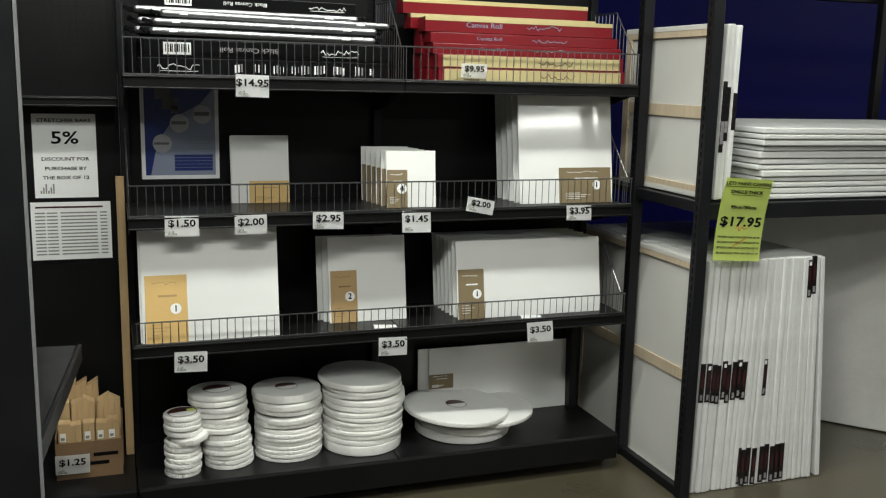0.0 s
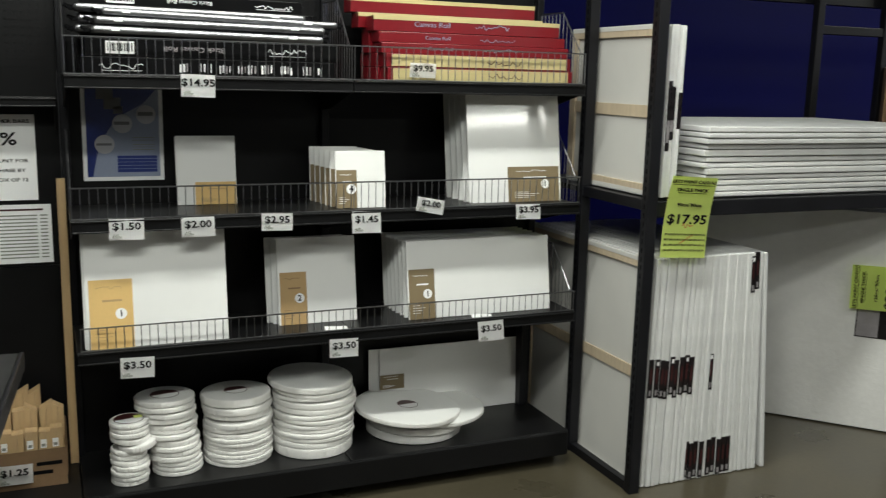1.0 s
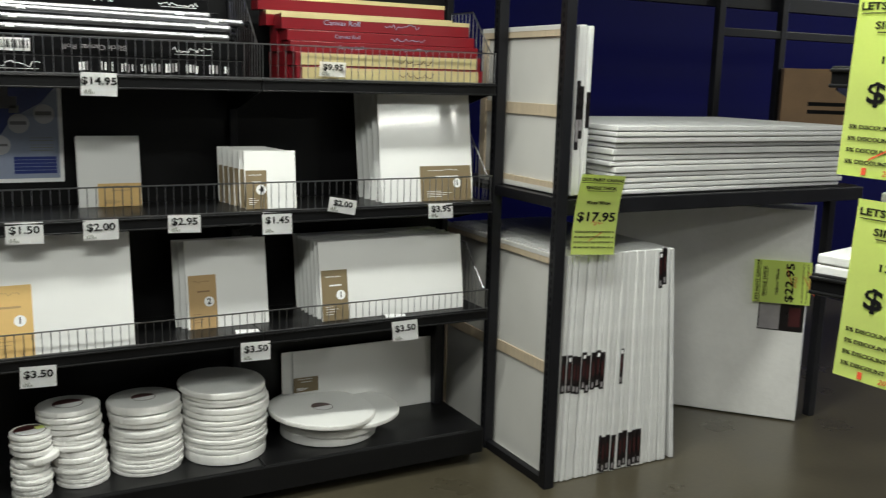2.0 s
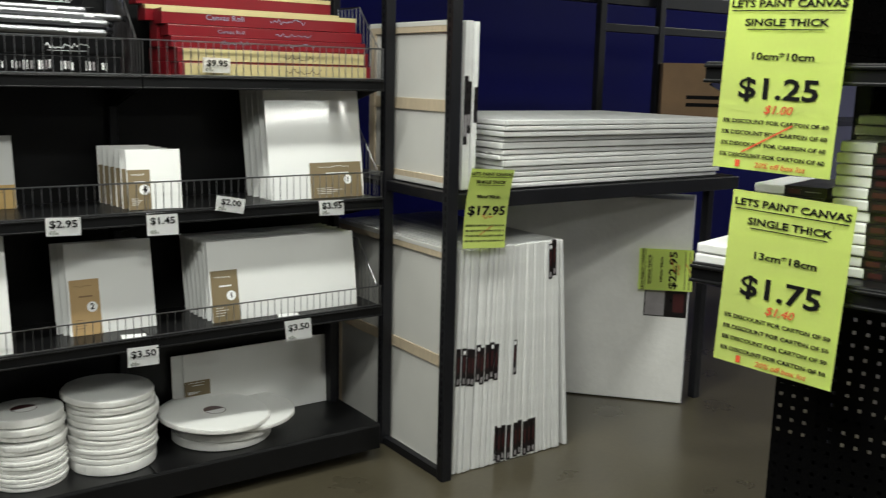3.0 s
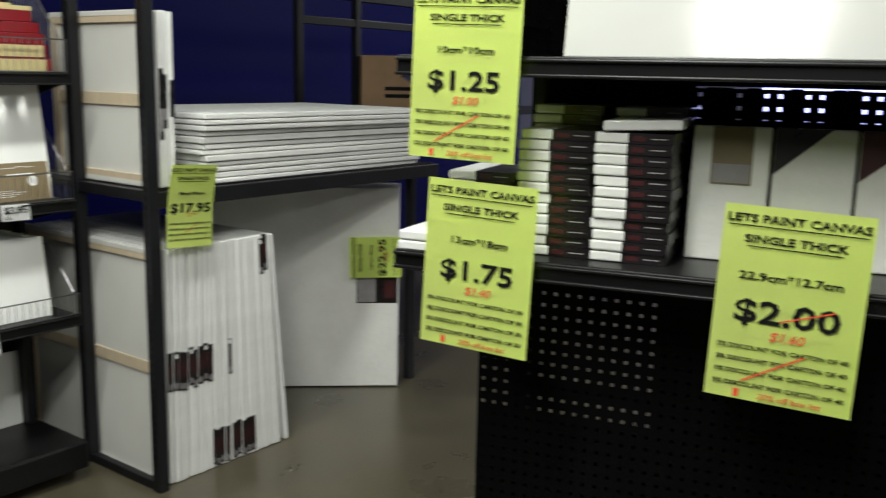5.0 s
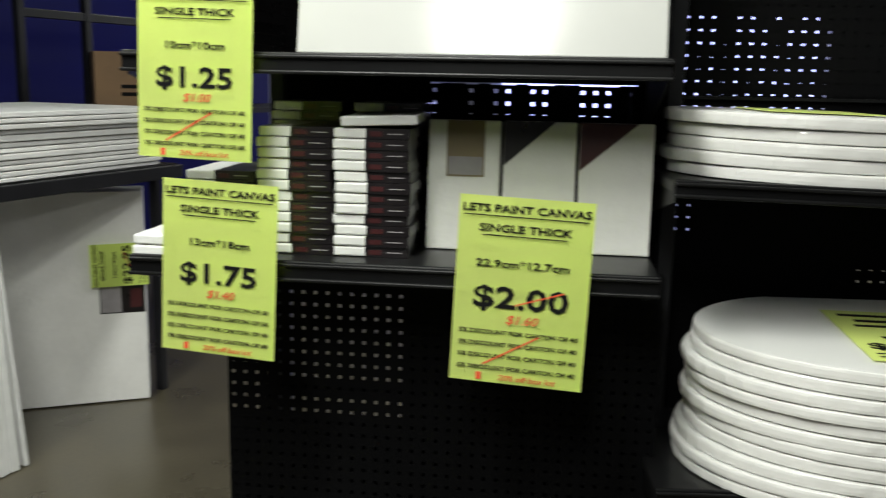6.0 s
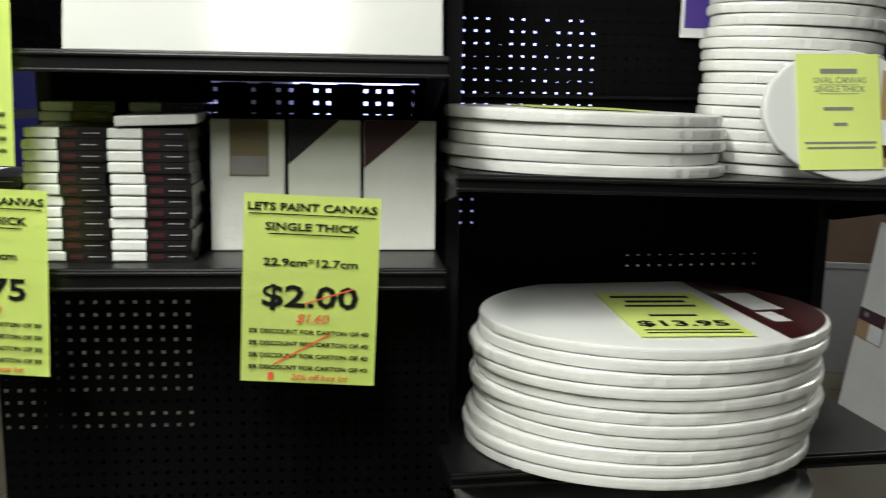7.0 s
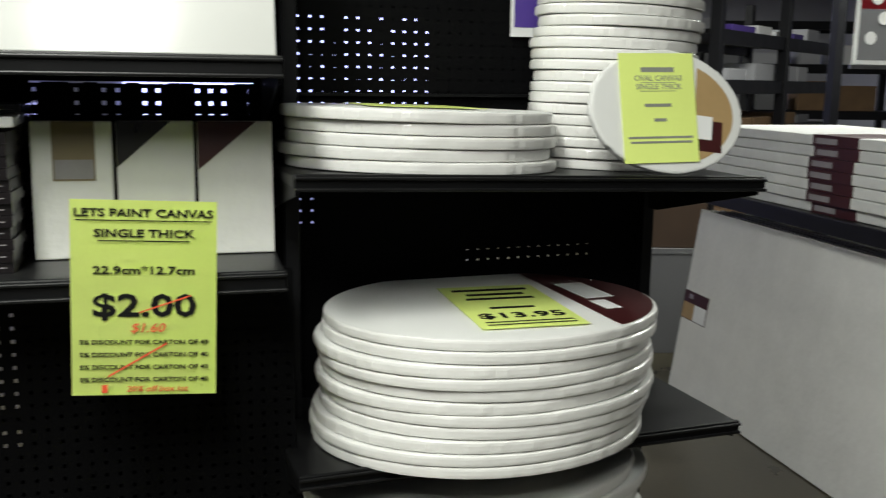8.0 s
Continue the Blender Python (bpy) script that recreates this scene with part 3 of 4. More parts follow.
# big canvases leaning under the rack
for k in range(5):
    ang = -48
    ob = new("leaning_canvas", mesh_from(boxed(-1.0, 0, 0, 0.03, 0, 0.995, 0.004), "leaning_canvas", M_WRAP))
    ob.matrix_basis = pose(3.235 + 0.034 * k * 1.1, 2.443 + 0.03 * k, 0.006, 0, 0, ang) @ pose(0, 0, 0, -1.0, 0, 0)
    tagged(ob, "very large white canvas leaning under the rack shelf", "canvas", "very large canvases under the rack")
    if k == 0:
        lab = part("label_card", boxed(-0.205, -0.005, -0.0014, -0.0002, 0.425, 0.56), M_DARKLABEL, ob, "dark printed corner label")
        part("label_print", boxed(-0.2, -0.11, -0.0022, -0.0015, 0.43, 0.555), M_GREY_PRINT, lab)
        part("label_print", boxed(-0.07, -0.02, -0.0022, -0.0015, 0.45, 0.54), M_MAROON, lab)

carton = thing("carton", pose(4.03, 3.05, 1.332, 0, 0, -45), "plain brown cardboard carton on the rack", "carton")
part("carton_body", boxed(-0.28, 0.28, -0.2, 0.2, 0, 0.31, 0.004), M_CARD, carton)
part("packing_tape", boxed(-0.281, 0.281, -0.03, 0.03, 0.3095, 0.3115), M_BATTEN, carton)
for rect in ((-0.15, 0.12, 0.12, 0.14), (-0.15, 0.05, 0.08, 0.1)):
    part("print_line", bars([rect]), M_BLKCARD, carton, "", pose(0, -0.2005, 0))
part("rack_shelf", boxed(3.62, 6.4, 2.86, 3.296, 1.30, 1.331), M_POST, rack)


# ---- fluorescent yellow price signs ----
def price_sign(m, size_text, price, carton, w=0.21, h=0.297, bow=0.0, crossed=True, seed=1, penned=""):
    sg = thing("price_sign", m, "fluorescent yellow price sign reading " + price + " in a clear sleeve", "price sign", "yellow price signs")
    bm = bmesh.new()
    rows = []
    f = lambda z: bow * (1 - (2 * z / h) ** 2)
    for i in range(9):
        z = -h / 2 + h * i / 8
        rows.append((bm.verts.new((-w / 2, f(z), z)), bm.verts.new((w / 2, f(z), z))))
    for a, b in zip(rows, rows[1:]):
        bm.faces.new((a[0], a[1], b[1], b[0]))
    bmesh.ops.solidify(bm, geom=bm.faces[:], thickness=-0.001)
    sheet = part("sheet", bm, M_YELLOW, sg, "fluorescent yellow paper")
    y = -0.0012

    def line(text, size, z, mt=M_INK, wide=1.42, weight=0.018, x=0.0, slant=0.0):
        return lettering(text, size, mt, sg, x, z, y + f(z) - 0.0004, wide, weight, slant)

    line("LETS PAINT CANVAS", 0.0165, h / 2 - 0.0195, wide=1.3, weight=0.024)
    line("SINGLE THICK", 0.0165, h / 2 - 0.05, wide=1.35, weight=0.024)
    for hw, zz in ((0.097, h / 2 - 0.031), (0.066, h / 2 - 0.0615)):
        part("underline", bars([(-hw, hw, zz, zz + 0.0017)], 0.0004), M_INK, sg, "", pose(0, y + f(zz) - 0.001, 0))
    line(size_text, 0.0165, h / 2 - 0.1055, weight=0.022)
    line(price, 0.048, h / 2 - 0.160, wide=1.33 if "$1." in price else 1.4, weight=0.022)
    for i in range(4):
        line("5% DISCOUNT FOR CARTON OF " + carton, 0.0094, h / 2 - 0.215 - 0.0193 * i, wide=1.24, weight=0.02)
    hp = pose(0, y - 0.0012 + f(-h / 4), 0)
    if penned:
        lettering(penned, 0.02, M_REDINK, sg, 0.004, h / 2 - 0.193, y - 0.0012, 1.1, 0.0, 0.25)
        lettering("20% off box lot", 0.0125, M_REDINK, sg, 0.018, -h / 2 + 0.0095, y - 0.0012, 1.15, 0.0, 0.2)
        part("ink_blot", boxed(-0.062, -0.054, y - 0.0008, y - 0.0002, -h / 2 + 0.004, -h / 2 + 0.016), M_REDINK, sg)
    else:
        part("handwriting", scribble(bmesh.new(), 0.004, h / 2 - 0.182, 0.05, 0.016, 11, 0.0022, 0, seed), M_REDINK, sg, "red marker handwriting", hp)
        part("handwriting", scribble(bmesh.new(), 0.01, -h / 2 + 0.009, 0.09, 0.012, 18, 0.0024, 0, seed + 4), M_REDINK, sg, "red marker handwriting", hp)
    if crossed:
        bm = scribble(bmesh.new(), -0.01, h / 2 - 0.240, 0.085, 0.0, 1, 0.003, 0, 1)
        for v in bm.verts:
            v.co.z += v.co.x * 0.6 + 0.004
        part("strike_line", bm, M_REDINK, sg, "red marker stroke", hp)
        if price in ("$2.00", "$22.95"):
            bm = scribble(bmesh.new(), 0.03, h / 2 - 0.156, 0.075, 0.0, 1, 0.0022, 0, 1)
            for v in bm.verts:
                v.co.z += (v.co.x - 0.03) * 0.35
            part("strike_line", bm, M_REDINK, sg, "red marker stroke", hp)
    return sg


price_sign(pose(1.915, 2.312, 1.06, 3.5, 4, 2), "90cm*90cm", "$17.95", "10", 0.207, 0.30, 0.012, seed=2)
sg = price_sign(pose(3.145, 2.515, 0.665, 0, 0, -48) @ pose(0, 0, 0, 0, -91, 0) @ pose(0, 0, 0, 0, 0, 0), "120cm*90cm", "$22.95", "5", 0.2, 0.25, 0.0, seed=3)

# ---- end display: signs, shelves ----
END = pose(1.258, -0.226, 0, 0, 0, -74.9)
EW = 0.866
end_bay = thing("end_display", END, "black perforated steel end display with two shelves", "shelving")
ED = 0.37
EZ, EZ2 = 1.244, 1.576
part("back_panel", perforated(-EW + 0.16, 0.03, 1.18, 1.533, ED, 0.0235, 0.0235, 0.0075), M_PEG, end_bay, "black perforated panel")
part("back_panel", perforated(-EW + 0.16, 0.03, 1.5365, 2.3, ED, 0.0245, 0.0245, 0.0055), M_PEG, end_bay, "black perforated panel")
# added black blocker, out of sight: light passes only a strip of holes
bm = boxed(-EW + 0.16, -0.42, ED + 0.02, ED + 0.03, 1.18, 2.3)
box(bm, -0.42, 0.03, ED + 0.02, ED + 0.03, 1.18, 1.475)
box(bm, -0.42, 0.03, ED + 0.02, ED + 0.03, 1.545, 2.3)
# random extra tabs darken some holes of that strip
rq = random.Random(9)
for i in range(18):
    if rq.random() < 0.4:
        box(bm, -0.412 + i * 0.0245 - 0.012, -0.412 + i * 0.0245 + 0.012, ED + 0.012, ED + 0.014, 1.47, 1.535)
part("panel_backing", bm, M_PEG, end_bay)
part("upright", boxed(-EW + 0.13, -EW + 0.16, ED - 0.01, ED + 0.03, 0, 2.3, 0.003), M_POST, end_bay)
part("upright", boxed(0.03, 0.06, ED - 0.02, ED + 0.03, 0, 2.3, 0.003), M_POST, end_bay)
shelf(end_bay, -EW, 0, 0, ED - 0.012, EZ, lip=0.03)
shelf(end_bay, -EW, 0, 0, ED - 0.012, EZ2, lip=0.03)
part("lower_panel", perforated(-EW + 0.09, 0.03, 0.1, 1.205, 0.2, 0.0227, 0.0226, 0.0066), M_PEG, end_bay, "black perforated front panel")
# unseen blocker added here too, open only where holes should look lit
bm = boxed(-0.435, 0.03, 0.22, 0.23, 0.1, 1.205)
box(bm, -EW + 0.09, -0.435, 0.22, 0.23, 0.1, 0.897)
box(bm, -0.705, -0.682, 0.22, 0.23, 0.897, 1.205)
box(bm, -EW + 0.09, -0.705, 0.22, 0.23, 1.0, 1.205)
box(bm, -0.682, -0.435, 0.22, 0.23, 0.944, 0.962)
box(bm, -0.682, -0.53, 0.22, 0.23, 1.168, 1.205)
part("panel_backing", bm, M_PEG, end_bay)
part("kick_plate", boxed(-EW + 0.1, 0.03, 0.2, 0.23, 0, 0.1), M_BLACK, end_bay)


def on_end(x, y, z, rz=0.0, rx=0.0, ry=0.0):
    return END @ pose(x, y, z, 0, 0, rz) @ pose(0, 0, 0, rx, ry, 0)


price_sign(on_end(-0.215, -0.025, 1.217, -4, -2.0, 2.0), "22.9cm*12.7cm", "$2.00", "40", seed=5, penned="$1.60")
price_sign(on_end(-0.702, -0.03, 1.234, -7, -1.5, 1.8) @ Matrix.Scale(0.955, 4), "13cm*18cm", "$1.75", "50", crossed=False, seed=6, penned="$1.40")
price_sign(on_end(-0.733, -0.03, 1.547, -5, -0.7, 1.5) @ Matrix.Scale(0.915, 4), "10cm*10cm", "$1.25", "60", seed=7, penned="$1.00")

# white board on the upper shelf
board = thing("white_board", on_end(-0.584, 0.02, EZ2 + 0.003, 0, -12, 0), "large glossy white canvas board leaning on the shelf", "canvas panel")
part("board", boxed(0, 0.576, 0, 0.012, 0, 0.5, 0.003), M_BOARD, board)

# piles of small canvases with black labels
SM_W = mesh_from(boxed(0, 0.127, 0, 0.178, 0, 0.0165, 0.003), "small_canvas", M_EDGE)
SM_L = mesh_from(boxed(0.055, 0.1285, -0.0012, 0.1795, -0.0004, 0.0169), "label_wrap", M_DARKLABEL)
SM_P = mesh_from(boxed(0.062, 0.083, -0.0022, -0.0013, 0.004, 0.012), "label_print", M_MAROON)
SM_G = mesh_from(boxed(0.092, 0.118, -0.0022, -0.0013, 0.0075, 0.009), "label_print", M_GREY_PRINT)


def small_pile(x, y, z, n, seed, rz=0.0):
    r = random.Random(seed)
    for k in range(n):
        ob = new("small_canvas", SM_W)
        ob.matrix_basis = on_end(x + r.uniform(-0.003, 0.003), y + r.uniform(-0.003, 0.003), z + 0.001 + k * 0.0181, rz + r.uniform(-1.2, 1.2))
        tagged(ob, "small white canvas with a black printed wrap, in a pile", "canvas", "small canvases piled on the shelf")
        for nm, me in (("label_wrap", SM_L), ("label_print", SM_P), ("label_print", SM_G)):
            piece(nm, me, ob, Matrix())


small_pile(-0.536, 0.07, EZ, 12, 1)
small_pile(-0.668, 0.072, EZ, 12, 2)
small_pile(-0.545, 0.255, EZ, 14, 4)
small_pile(-0.70, 0.26, EZ, 14, 5)
small_pile(-0.845, 0.19, EZ, 7, 6)
small_pile(-0.862, 0.004, EZ, 2, 3)
small_pile(-0.797, 0.06, EZ2, 16, 7)
small_pile(-0.80, 0.25, EZ2, 14, 8)
ob = new("small_canvas", SM_W)
ob.matrix_basis = on_end(-0.522, 0.06, EZ + 0.2195, 4, 0, -2)
tagged(ob, "small plain white canvas lying loose on the pile", "canvas", "small canvases piled on the shelf")
side_board = part("upright_canvas", boxed(0, 0.03, 0, 0.2, 0, 0.32, 0.003), M_WHITE, None, "white stretched canvas standing at the end of the shelf", on_end(-0.862, 0.06, EZ2 + 0.001, 0, 0, 4))
tagged(side_board, category="canvas")

# three canvases standing face out
for k, (x, y, style) in enumerate(((-0.394, 0.172, 0), (-0.262, 0.182, 1), (-0.13, 0.176, 2))):
    c = thing("small_standing_canvas", on_end(x, y, EZ + 0.001, 0, -5), "small white canvas with a printed corner label standing upright", "canvas", "small canvases standing on the shelf")
    part("canvas_body", boxed(0, 0.127, 0, 0.017, 0, 0.229, 0.003), M_WRAP, c)
    if style == 0:
        lab = part("label_card", boxed(0.033, 0.1, -0.0014, -0.0002, 0.13, 0.228), M_OLIVE, c, "brown printed label")
        part("label_print", boxed(0.036, 0.097, -0.002, -0.0015, 0.133, 0.165), M_GREY_PRINT, lab)
    else:
        bm = bmesh.new()
        pts = ((0.001, 0.15), (0.001, 0.228), (0.09, 0.228)) if style == 1 else ((0.001, 0.145), (0.001, 0.228), (0.1, 0.228))
        bm.faces.new([bm.verts.new((px, -0.001, pz)) for px, pz in pts])
        lab = part("corner_label", bm, M_DARKLABEL if style == 1 else M_MAROON, c, "dark triangular corner label")

# ---- oval canvases bay ----
OV = pose(1.322, -0.229, 0, 0, 0, -70.5)
ovbay = thing("oval_display", OV, "black steel shelving with stacks of oval canvases", "shelving")
OD, OW = 0.41, 0.905
part("back_panel", perforated(0.0, 0.90, 0.1, 2.4, OD, 0.0245, 0.0245, 0.0046), M_PEG, ovbay, "black perforated panel")
# blocker sheets added behind the holes, unseen, with gaps for the lit ones
bm = boxed(0.0, 0.09, OD + 0.02, OD + 0.03, 0.1, 2.4)
box(bm, 0.385, 0.90, OD + 0.02, OD + 0.03, 1.2, 2.4)
box(bm, 0.09, 0.385, OD + 0.02, OD + 0.03, 1.315, 1.478)
box(bm, 0.137, 0.385, OD + 0.02, OD + 0.03, 1.2, 1.315)
box(bm, 0.09, 0.137, OD + 0.02, OD + 0.03, 1.2, 1.235)
box(bm, 0.09, 0.385, OD + 0.02, OD + 0.03, 1.69, 2.4)
box(bm, 0.09, 0.46, OD + 0.02, OD + 0.03, 0.1, 1.2)
box(bm, 0.78, 0.90, OD + 0.02, OD + 0.03, 0.1, 1.2)
box(bm, 0.46, 0.78, OD + 0.02, OD + 0.03, 0.1, 1.143)
box(bm, 0.46, 0.78, OD + 0.02, OD + 0.03, 1.172, 1.2)
# tabs cover holes wholly or partly, so they look dark or dim
rt = random.Random(17)
for i in range(12):
    for j in range(9):
        cx, cz = 0.0245 * (4 + i) + 0.0122, 1.4845 + 0.0245 * j
        u = rt.random()
        if i == 2 or u < (0.2 if i < 2 or i == 3 else 0.25):
            box(bm, cx - 0.012, cx + 0.012, OD + 0.012, OD + 0.014, cz - 0.012, cz + 0.012)
        elif u < 0.8:
            box(bm, cx - 0.012, cx + 0.012, OD + 0.012, OD + 0.014, cz - rt.uniform(0.0002, 0.0022), cz + 0.012)
part("panel_backing", bm, M_PEG, ovbay)
part("upright", boxed(0.90, 0.928, OD - 0.02, OD + 0.03, 0, 2.4, 0.003), M_POST, ovbay)
part("rail", boxed(0.0, 0.90, OD - 0.012, OD - 0.002, 1.512, 1.518), M_BLACK, ovbay)
shelf(ovbay, 0, OW, 0, OD - 0.002, 0.868, lip=0.022)
SAG = pose(0, 0, 1.390, 0, 1.5, 0)
OV2 = OV @ SAG
tilted = shelf(ovbay, 0, OW + 0.02, 0, OD - 0.002, 0.0, lip=0.025)
tilted.matrix_basis = SAG
part("base_deck", boxed(0, OW, 0.0, OD, 0.12, 0.15, 0.004), M_DECK, ovbay)


def oval_pile(x, y, z, rx, ry, ts, seed, label, group, slide=0.01, shifts=None, base=OV):
    r = random.Random(seed)
    me = {}
    for k, t in enumerate(ts):
        if t not in me:
            me[t] = disc_mesh(rx, ry, t - 0.002, "oval_canvas", M_WRAP, 110)
        sx = shifts[k] if shifts else r.uniform(-slide, slide)
        ob = disc(me[t], base @ pose(x + sx, y + r.uniform(-slide, slide) * 0.6, z, r.uniform(-0.1, 0.1), r.uniform(-0.1, 0.1), r.uniform(-2, 2)), label, "oval canvas", group)
        z += t
    return ob, z


top, ztop = oval_pile(0.412, 0.165, 0.869, 0.338, 0.279, [0.0225, 0.0215, 0.0235, 0.0225, 0.022, 0.023, 0.0225, 0.0215, 0.0235, 0.0225, 0.0215], 21, "large white oval canvas in a tall pile", "large oval canvases", 0.006, [-0.014, -0.018, -0.01, 0.002, 0.008, -0.004, 0.006, 0.0, -0.006, 0.008, 0.012])
flyer = thing("price_flyer", OV @ pose(0.437, 0.118, ztop + 0.002, 0, 0, -5) @ pose(0, 0, 0, -90, 0, 0), "fluorescent yellow price sheet lying on the oval canvases", "price sign")
part("sheet", boxed(-0.102, 0.102, -0.001, 0, -0.165, 0.165), M_YELLOW, flyer)
lettering("$13.95", 0.052, M_INK, flyer, 0.0, -0.085, -0.002, 1.2, 0.018)
for rect in ((-0.08, 0.08, 0.12, 0.135), (-0.06, 0.06, 0.08, 0.095), (-0.07, 0.07, 0.045, 0.058), (-0.045, 0.045, -0.03, -0.018), (-0.085, 0.085, -0.13, -0.125), (-0.085, 0.085, -0.148, -0.143)):
    part("print_line", bars([rect]), M_INK, flyer, "", pose(0, -0.0015, 0))
bm = bmesh.new()
seg = [(0.33 * math.cos(a), 0.272 * math.sin(a)) for a in [radians(-63 + i * 5.1) for i in range(25)]]
bm.faces.new([bm.verts.new((px, py, 0.0218)) for px, py in seg])
lab = part("segment_label", bm, M_MAROON, top, "maroon printed label")
part("label_print", boxed(0.19, 0.255, -0.04, 0.1, 0.022, 0.0226), M_PAPER, lab)
part("label_print", boxed(0.185, 0.22, -0.13, -0.06, 0.022, 0.0226), M_PAPER, lab)
oval_pile(0.279, 0.2, 0.001, 0.266, 0.187, [0.0225] * 5, 22, "white oval canvas in a low pile on the upper shelf", "medium oval canvases", 0.008, None, OV2)
oval_pile(0.722, 0.255, 0.001, 0.18, 0.14, [0.0215, 0.022, 0.021, 0.0225, 0.0215] * 4, 23, "small white oval canvas in a tall pile", "small oval canvases", 0.007, None, OV2)

yo = thing("price_flyer", OV2 @ pose(0.27, 0.22, 0.1145, 0, 0, 4) @ pose(0, 0, 0, -90, 0, 0), "fluorescent yellow sheet lying on a pile of ovals", "price sign")
part("sheet", boxed(-0.11, 0.11, -0.001, 0, -0.1, 0.1), M_YELLOW, yo)

so = disc(disc_mesh(0.162, 0.118, 0.018, "oval_canvas", M_WHITE, 72), OV2 @ pose(0.722, 0.058, 0.1185, 0, 0, -3) @ pose(0, 0, 0, 78, 0, 0) @ pose(0, 0, 0, 0, 0, -5), "small white oval canvas with a yellow price sheet propped upright", "oval canvas", "small oval canvases")
bm = bmesh.new()
seg = [(0.14 * math.cos(a), 0.1 * math.sin(a)) for a in [radians(-66 + i * 6.3) for i in range(22)]]
bm.faces.new([bm.verts.new((px, py, 0.019)) for px, py in seg])
lab = part("segment_label", bm, M_TAN, so, "tan and maroon printed label")
part("label_print", boxed(0.06, 0.095, -0.045, 0.0, 0.0192, 0.0198), M_PAPER, lab)
part("label_print", boxed(0.052, 0.118, -0.068, -0.008, 0.01905, 0.0191), M_MAROON, lab)
SHEET = pose(-0.022, 0.004, 0, 0, 0, 7.5)
psh = part("price_sheet", boxed(-0.079, 0.079, -0.104, 0.104, 0.021, 0.022), M_YELLOW, so, "yellow price sheet in a clear sleeve", SHEET)
for text, yy, size in (("OVAL CANVAS", 0.056, 0.015), ("SINGLE THICK", 0.04, 0.015)):
    lettering(text, size, M_FAINT, psh, 0, 0, 0, 1.0, 0.004).matrix_basis = pose(0.002, yy, 0.0224)
for x0, x1, y0, y1 in ((-0.034, 0.036, 0.068, 0.077), (-0.036, 0.038, 0.0475, 0.0485), (-0.038, 0.038, 0.0315, 0.0325), (-0.03, 0.026, 0.002, 0.008), (-0.012, 0.014, -0.026, -0.02), (-0.068, 0.068, -0.058, -0.054), (-0.064, 0.066, -0.067, -0.063)):
    part("print_line", boxed(x0, x1, y0, y1, 0.0222, 0.0226), M_FAINT, psh)

oval_pile(0.42, 0.22, 0.152, 0.36, 0.25, [0.026] * 24, 24, "large white oval canvas in a pile below the shelf", "lowest oval canvases", 0.03)

# poster on the oval bay's panel
ps = thing("poster", OV @ pose(0.549, OD - 0.012, 1.642), "white-edged purple printed poster on the black panel", "poster")
part("sheet", boxed(0, 0.2, 0, 0.002, 0, 0.3), M_PAPER, ps)
part("print_area", boxed(0.008, 0.19, -0.001, -0.0002, 0.02, 0.29), M_PURPLE, ps)

# added glowing panel, itself unseen, so peg holes in the displays look lit
glow_panel = part("window_1", boxed(15.9, 15.99, -0.3, 5.0, 0.9, 2.95), M_PAPER, None, "added glowing panel on the far wall that brightens the peg holes")
tagged(glow_panel, kind="structure", category="window")
glow = bpy.data.materials.new("daylight_glow")
glow.use_nodes = True
gb = glow.node_tree.nodes["Principled BSDF"]
gb.inputs["Emission Color"].default_value, gb.inputs["Emission Strength"].default_value = (0.44, 0.46, 1.0, 1), 3.2
glow_panel.data.materials[0] = glow

# ---- boxed canvas rolls on the top shelf ----
def roll_box(m, length, w, h, body, label, group, top=None, front=None, words="", ink=None, flip=False, edge=None):
    bx = thing("canvas_roll_box", m, label, "boxed canvas roll", group)
    bd = part("carton_body", boxed(0, length, 0, w, 0, h, 0.002), body, bx)
    if top:
        part("top_print", boxed(0.02, length - 0.02, 0.004, w - 0.004, h, h + 0.0008), top, bd, "pale printed lid")
    if front:
        part("front_print", boxed(0.02, length - 0.02, -0.0008, 0, 0.004, h - 0.003), front, bd, "pale printed side")
    if edge:
        part("foil_edge", boxed(0.0, length, -0.0012, 0.03, h - (0.022 if edge is M_SILVER else 0.013), h + 0.0015, 0.0004), edge, bd, "bright printed edge")
    if words:
        lettering(words, h * 0.5, ink, bx, length * 0.3, h * 0.52, -0.0016, 1.15, 0.0, 0.0, "CENTER", 180 if flip else 0)
    if ink:
        part("script_mark", scribble(bmesh.new(), length * (0.13 if flip else 0.62), h * 0.5, 0.14, h * 0.4, 16, 0.0022, -0.0016, int(length * 1000)), ink, bx)
    return bx


rb = random.Random(5)
GB, GR = "boxed black canvas rolls in the basket", "boxed canvas rolls in the basket"
LBK, LRD = "long black printed carton of canvas roll with silver edges", "long red and cream printed carton of canvas roll"
y0 = BAY_Y + 0.022
